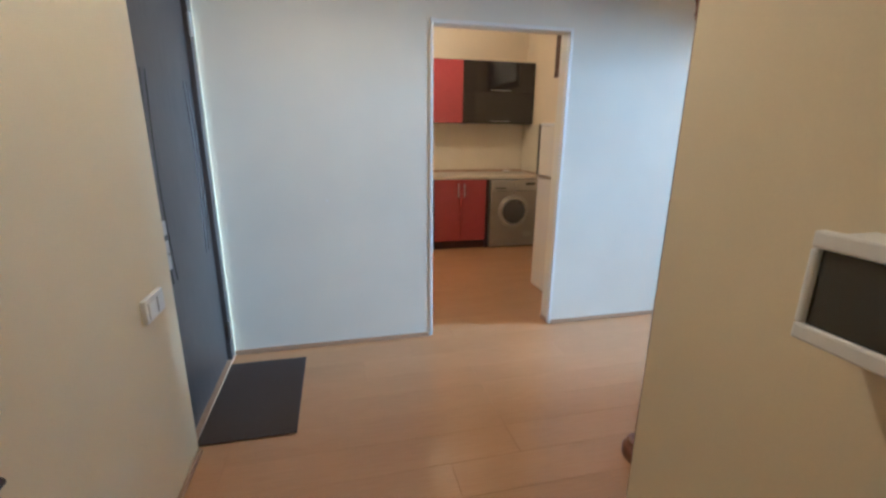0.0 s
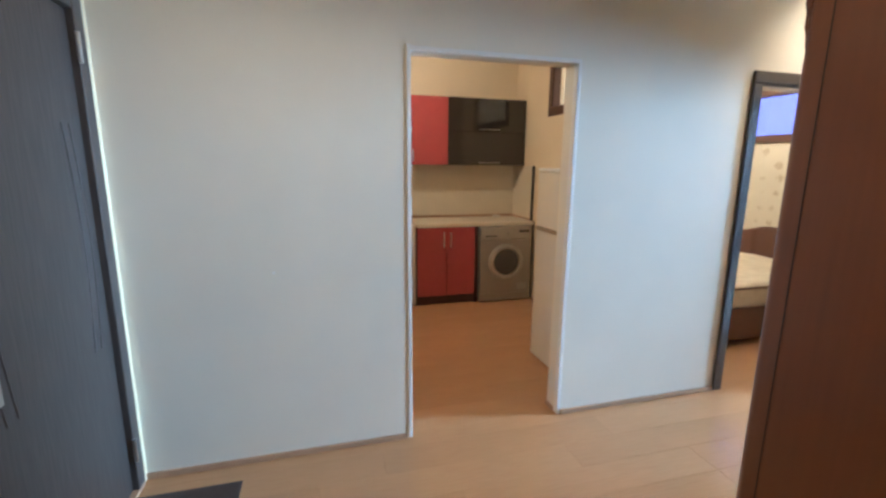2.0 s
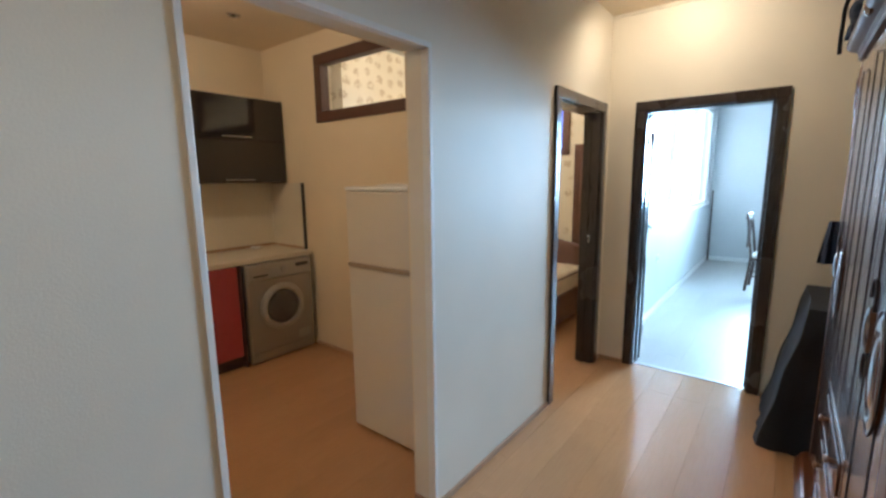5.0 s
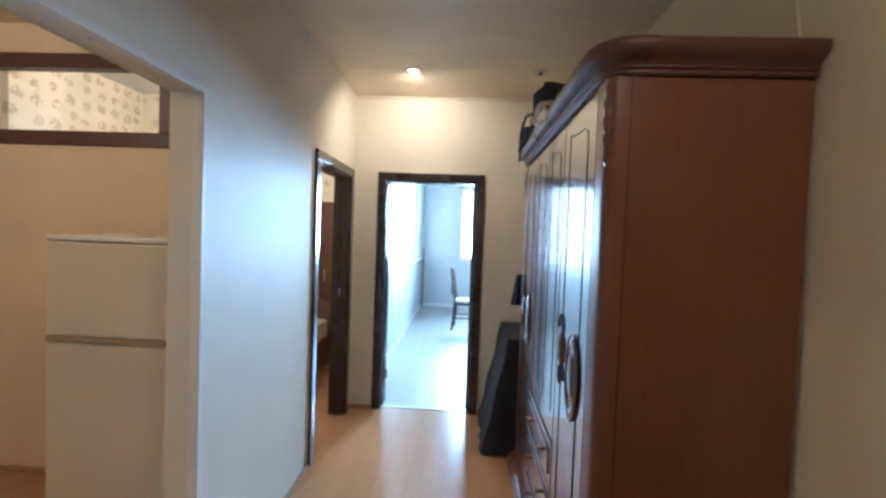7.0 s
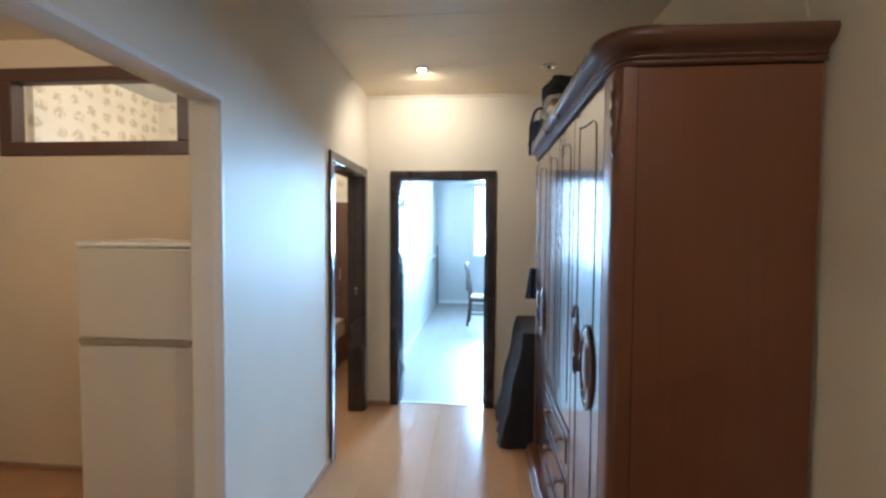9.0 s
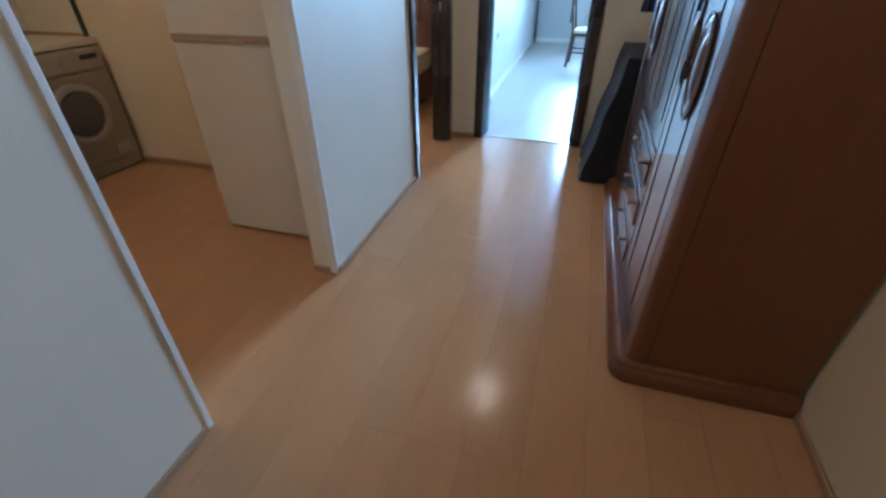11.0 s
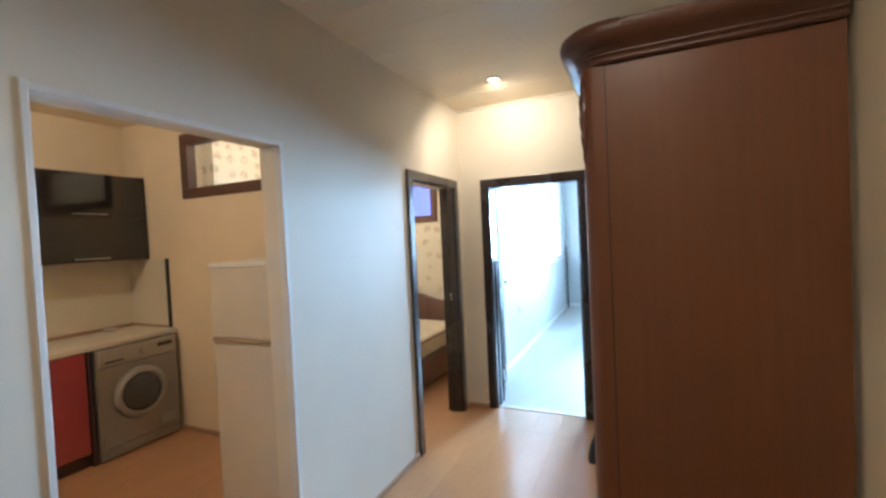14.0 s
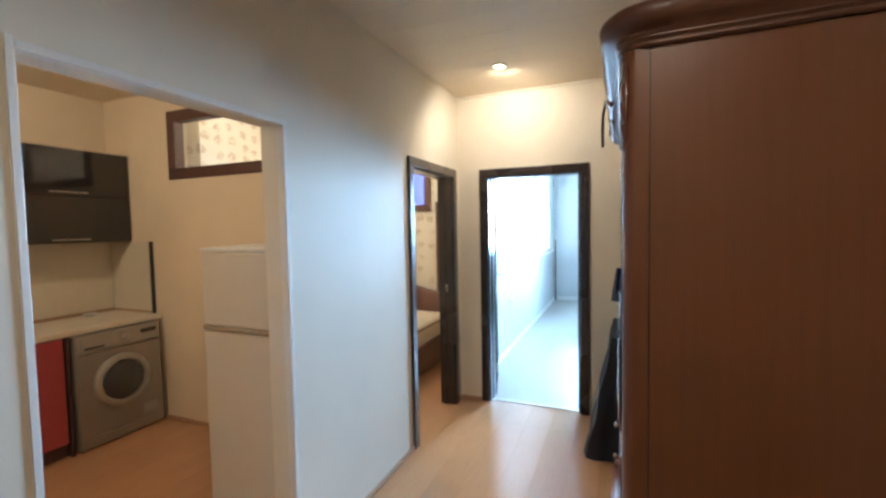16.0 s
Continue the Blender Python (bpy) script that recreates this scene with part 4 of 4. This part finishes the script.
fr = thing("fridge", "white two-door fridge freezer, slightly worn", "fridge", (2.3, 0.56, 0))
part("body", B(2.06, 2.60, 0.285, 0.832, 0.02, 1.455, bevel=0.008), WHITE, fr)
lo = part("door", B(2.0, 2.055, 0.282, 0.836, 0.018, 1.020, bevel=0.012, seg=3), WHITE, fr)
up = part("door", B(2.0, 2.055, 0.282, 0.836, 1.040, 1.452, bevel=0.012, seg=3), WHITE, fr)
part("grip", B(1.990, 2.006, 0.292, 0.826, 1.018, 1.042, bevel=0.004), mat("beige_grip", (0.36, 0.28, 0.19), 0.5, grain=0.3), lo, "brownish recessed grip")
part("top_cover", B(1.998, 2.602, 0.280, 0.838, 1.455, 1.477, bevel=0.006), WHITE_P, fr)
part("base_gap", B(2.03, 2.58, 0.30, 0.82, 0.0, 0.022), DARKP, fr)
adopt(fr)


# ---------------------------------------------------------------- bedroom
bed = thing("bed", "dark brown wooden double bed with bare mattress", "bed", (4.25, 1.35, 0))
part("side_rail", B(3.25, 5.22, 0.55, 0.59, 0.05, 0.33, bevel=0.006), BEDWOOD, bed)
part("side_rail", B(3.25, 5.22, 2.12, 2.16, 0.05, 0.33, bevel=0.006), BEDWOOD, bed)
part("footboard", B(3.20, 3.25, 0.53, 2.18, 0.0, 0.40, bevel=0.008), BEDWOOD, bed)
part("slat_base", B(3.25, 5.22, 0.59, 2.12, 0.22, 0.26), BEDWOOD, bed)
hbm = bmesh.new()
prev = None
for i in range(33):
    u = i / 32
    y = 0.50 + 1.70 * u
    top = 0.62 + 0.22 * math.sin(math.pi * u) ** 0.8 + 0.02 * math.sin(u * math.pi * 4) ** 2
    ring = [hbm.verts.new(c) for c in ((5.22, y, 0.0), (5.22, y, top - 0.02), (5.235, y, top), (5.265, y, top), (5.28, y, top - 0.02), (5.28, y, 0.0))]
    if prev:
        for k in range(6):
            hbm.faces.new((prev[k], prev[(k + 1) % 6], ring[(k + 1) % 6], ring[k]))
    else:
        hbm.faces.new(ring)
    prev = ring
hbm.faces.new(prev[::-1])
part("headboard", hbm, BEDWOOD, bed, "curved dark headboard", smooth=True)
for lx in (3.225, 5.24):
    for ly in (0.57, 2.14):
        part("leg", B(lx - 0.03, lx + 0.03, ly - 0.03, ly + 0.03, 0, 0.10, bevel=0.004), BEDWOOD, bed)
adopt(bed)
ms = thing("mattress", "bare patterned beige mattress on the bed", "mattress", (4.23, 1.35, 0.26))
mb = B(-0.965, 0.985, -0.755, 0.755, 0.0, 0.26, bevel=0.05, seg=3)
bmesh.ops.subdivide_edges(mb, edges=[e for e in mb.edges if e.calc_length() > 0.5], cuts=14, use_grid_fill=True)
for v in mb.verts:
    if v.co.z > 0.24:
        v.co.z += 0.012 * noise.noise(v.co * 5)
body = part("ticking", mb, TICK, ms, smooth=True)
part("piping", sweep(bmesh.new(), [(-0.92, -0.757, 0), (0.94, -0.757, 0), (0.987, -0.71, 0), (0.987, 0.71, 0), (0.94, 0.757, 0), (-0.92, 0.757, 0), (-0.967, 0.71, 0), (-0.967, -0.71, 0), (-0.92, -0.757, 0)],
                     [(0, 0.225), (0.008, 0.22), (0.008, 0.23), (0, 0.235)], False), BEDWOOD, ms, "dark piping")
cb = thing("door_4", "dark brown closed door on the bedroom wall", "door", (5.29, 0.44, 0), kind="structure")
part("leaf", B(5.283, 5.297, 0.19, 0.74, 0.0, 1.82, bevel=0.003), BEDWOOD, cb)
for y0, y1, z1 in ((0.13, 0.19, 1.82), (0.74, 0.80, 1.82)):
    part("casing", B(5.276, 5.298, y0, y1, 0.0, z1, bevel=0.004), BEDWOOD, cb)
part("head_casing", B(5.276, 5.298, 0.13, 0.80, 1.82, 1.88, bevel=0.004), BEDWOOD, cb)
part("handle", bar_handle(bmesh.new(), (5.283, 0.68, 0.95), (5.283, 0.68, 1.08), (-0.022, 0, 0)), STEEL, cb, smooth=True)
adopt(cb)


# ---------------------------------------------------------------- living room
def dining_chair(at, turn):
    c = thing("dining_chair", "dark wooden dining chair with pale padded seat", "chair", at, "dining chairs")
    c.rotation_euler = (0, 0, radians(turn))
    for x in (-0.19, 0.19):
        part("leg", rod(bmesh.new(), (x, 0.19, 0), (x, 0.18, 0.43), 0.016, 12, 0.021), CHAIRW, c, smooth=True)
        part("back_post", rod(bmesh.new(), (x, -0.23, 0.0), (x, -0.19, 0.44), 0.018), CHAIRW, c, smooth=True)
        part("back_post", rod(bmesh.new(), (x, -0.19, 0.44), (x * 0.95, -0.27, 1.02), 0.018, 12, 0.014), CHAIRW, c, smooth=True)
        part("stretcher", rod(bmesh.new(), (x, -0.21, 0.2), (x, 0.185, 0.2), 0.010), CHAIRW, c, smooth=True)
    part("seat_frame", B(-0.21, 0.21, -0.21, 0.21, 0.41, 0.45, bevel=0.008), CHAIRW, c)
    part("seat", B(-0.205, 0.205, -0.19, 0.215, 0.45, 0.49, bevel=0.018, seg=3), CHAIRC, c, "pale padded seat", smooth=True)
    part("top_rail", B(-0.19, 0.19, -0.282, -0.255, 0.94, 1.02, bevel=0.010), CHAIRW, c)
    for x in (-0.10, 0.0, 0.10):
        part("back_slat", B(x - 0.02, x + 0.02, -0.262, -0.248, 0.56, 0.95, bevel=0.004), CHAIRW, c)
    return c


dining_chair((7.42, -1.04, 0), 176)
so = thing("socket", "white plastic wall socket", "socket", (5.63, -0.06, 0.60))
part("plate", B(-0.04, 0.04, -0.010, 0, -0.04, 0.04, bevel=0.004), WHITE_P, so)
part("well", lathe(bmesh.new(), [(0.022, 0), (0.022, 0.003), (0.018, 0.001), (0.003, 0.001)], Matrix.Translation((0, -0.009, 0)) @ Matrix.Rotation(math.pi / 2, 4, "X"), 20), DARKP, so, smooth=True)
tagged(part("plank_offcut", B(9.38, 9.44, -0.105, -0.085, 0, 1.25, bevel=0.003), CHAIRW), "brown wooden strip standing in the room corner", "wooden strip")
dish = thing("soap_dish", "small white dish on the worktop", "dish", (2.44, 2.70, 0.889))
part("bowl", lathe(bmesh.new(), [(0.028, 0), (0.050, 0.018), (0.052, 0.022), (0.046, 0.020), (0.026, 0.006), (0.004, 0.005)], Matrix.Identity(4), 28), WHITE_P, dish, smooth=True)
tray_f = thing("glass_lid", "pale glass lid lying on the fridge", "lid", (2.16, 0.60, 1.478))
part("lid_rim", lathe(bmesh.new(), [(0.10, 0), (0.102, 0.005), (0.08, 0.010), (0.02, 0.014), (0.004, 0.014)], Matrix.Identity(4), 36), WHITE_P, tray_f, smooth=True)


# ---------------------------------------------------------------- floors
def floor(name, x0, x1, y0, y1, label, seed, wood=PLANK):
    root = tagged(part(name, B(x0, x1, y0, y1, -0.10, -0.0125), UNDER), label, "floor", kind="structure")
    meshes = {}
    rnd = random.Random(seed)
    L, W, G = 1.285, 0.192, 0.0003
    y, row = y0, 0
    while y < y1 - 0.002:
        yb = min(y + W, y1)
        x = x0 - rnd.choice((0.0, 0.32, 0.64, 0.96))
        while x < x1 - 0.002:
            a, b = max(x, x0), min(x + L, x1)
            if b - a > 0.01:
                key = (round(b - a, 3), round(yb - y, 3))
                if key not in meshes:
                    bm = bmesh.new()
                    hx, hy, c = key[0] / 2 - G, key[1] / 2 - G, 0.0004
                    v = [[bm.verts.new((sx * (hx - i), sy * (hy - i), z)) for sx, sy in ((-1, -1), (1, -1), (1, 1), (-1, 1))] for i, z in ((0, -0.012), (0, -c), (c, 0.0))]
                    for lo_r, hi_r in zip(v, v[1:]):
                        for k in range(4):
                            bm.faces.new((lo_r[k], lo_r[(k + 1) % 4], hi_r[(k + 1) % 4], hi_r[k]))
                    bm.faces.new(v[2])
                    me = bpy.data.meshes.new("plank")
                    bm.to_mesh(me)
                    bm.free()
                    me.materials.append(wood)
                    meshes[key] = me
                p = new("plank", meshes[key])
                p.location = ((a + b) / 2, (y + yb) / 2, 0)
                p.parent = root
            x += L
        y, row = yb, row + 1
    return root


floor("floor_hall", -0.60, 4.01, -2.0, 0.06, "orange-brown laminate plank floor of the hall", 1)
floor("floor_passage", -0.50, 1.08, -4.25, -2.0, "orange-brown laminate plank floor of the passage", 2)
floor("floor_kitchen", -0.05, 2.76, 0.06, 3.0, "orange-brown laminate plank floor of the kitchen", 3)
floor("floor_bedroom", 2.76, 5.35, 0.06, 3.0, "orange-brown laminate plank floor of the bedroom", 4)
floor("floor_living", 4.01, 9.55, -3.65, 0.0, "laminate floor of the living room, window glare painted into its pale colour", 5, PLANK_GLARE)
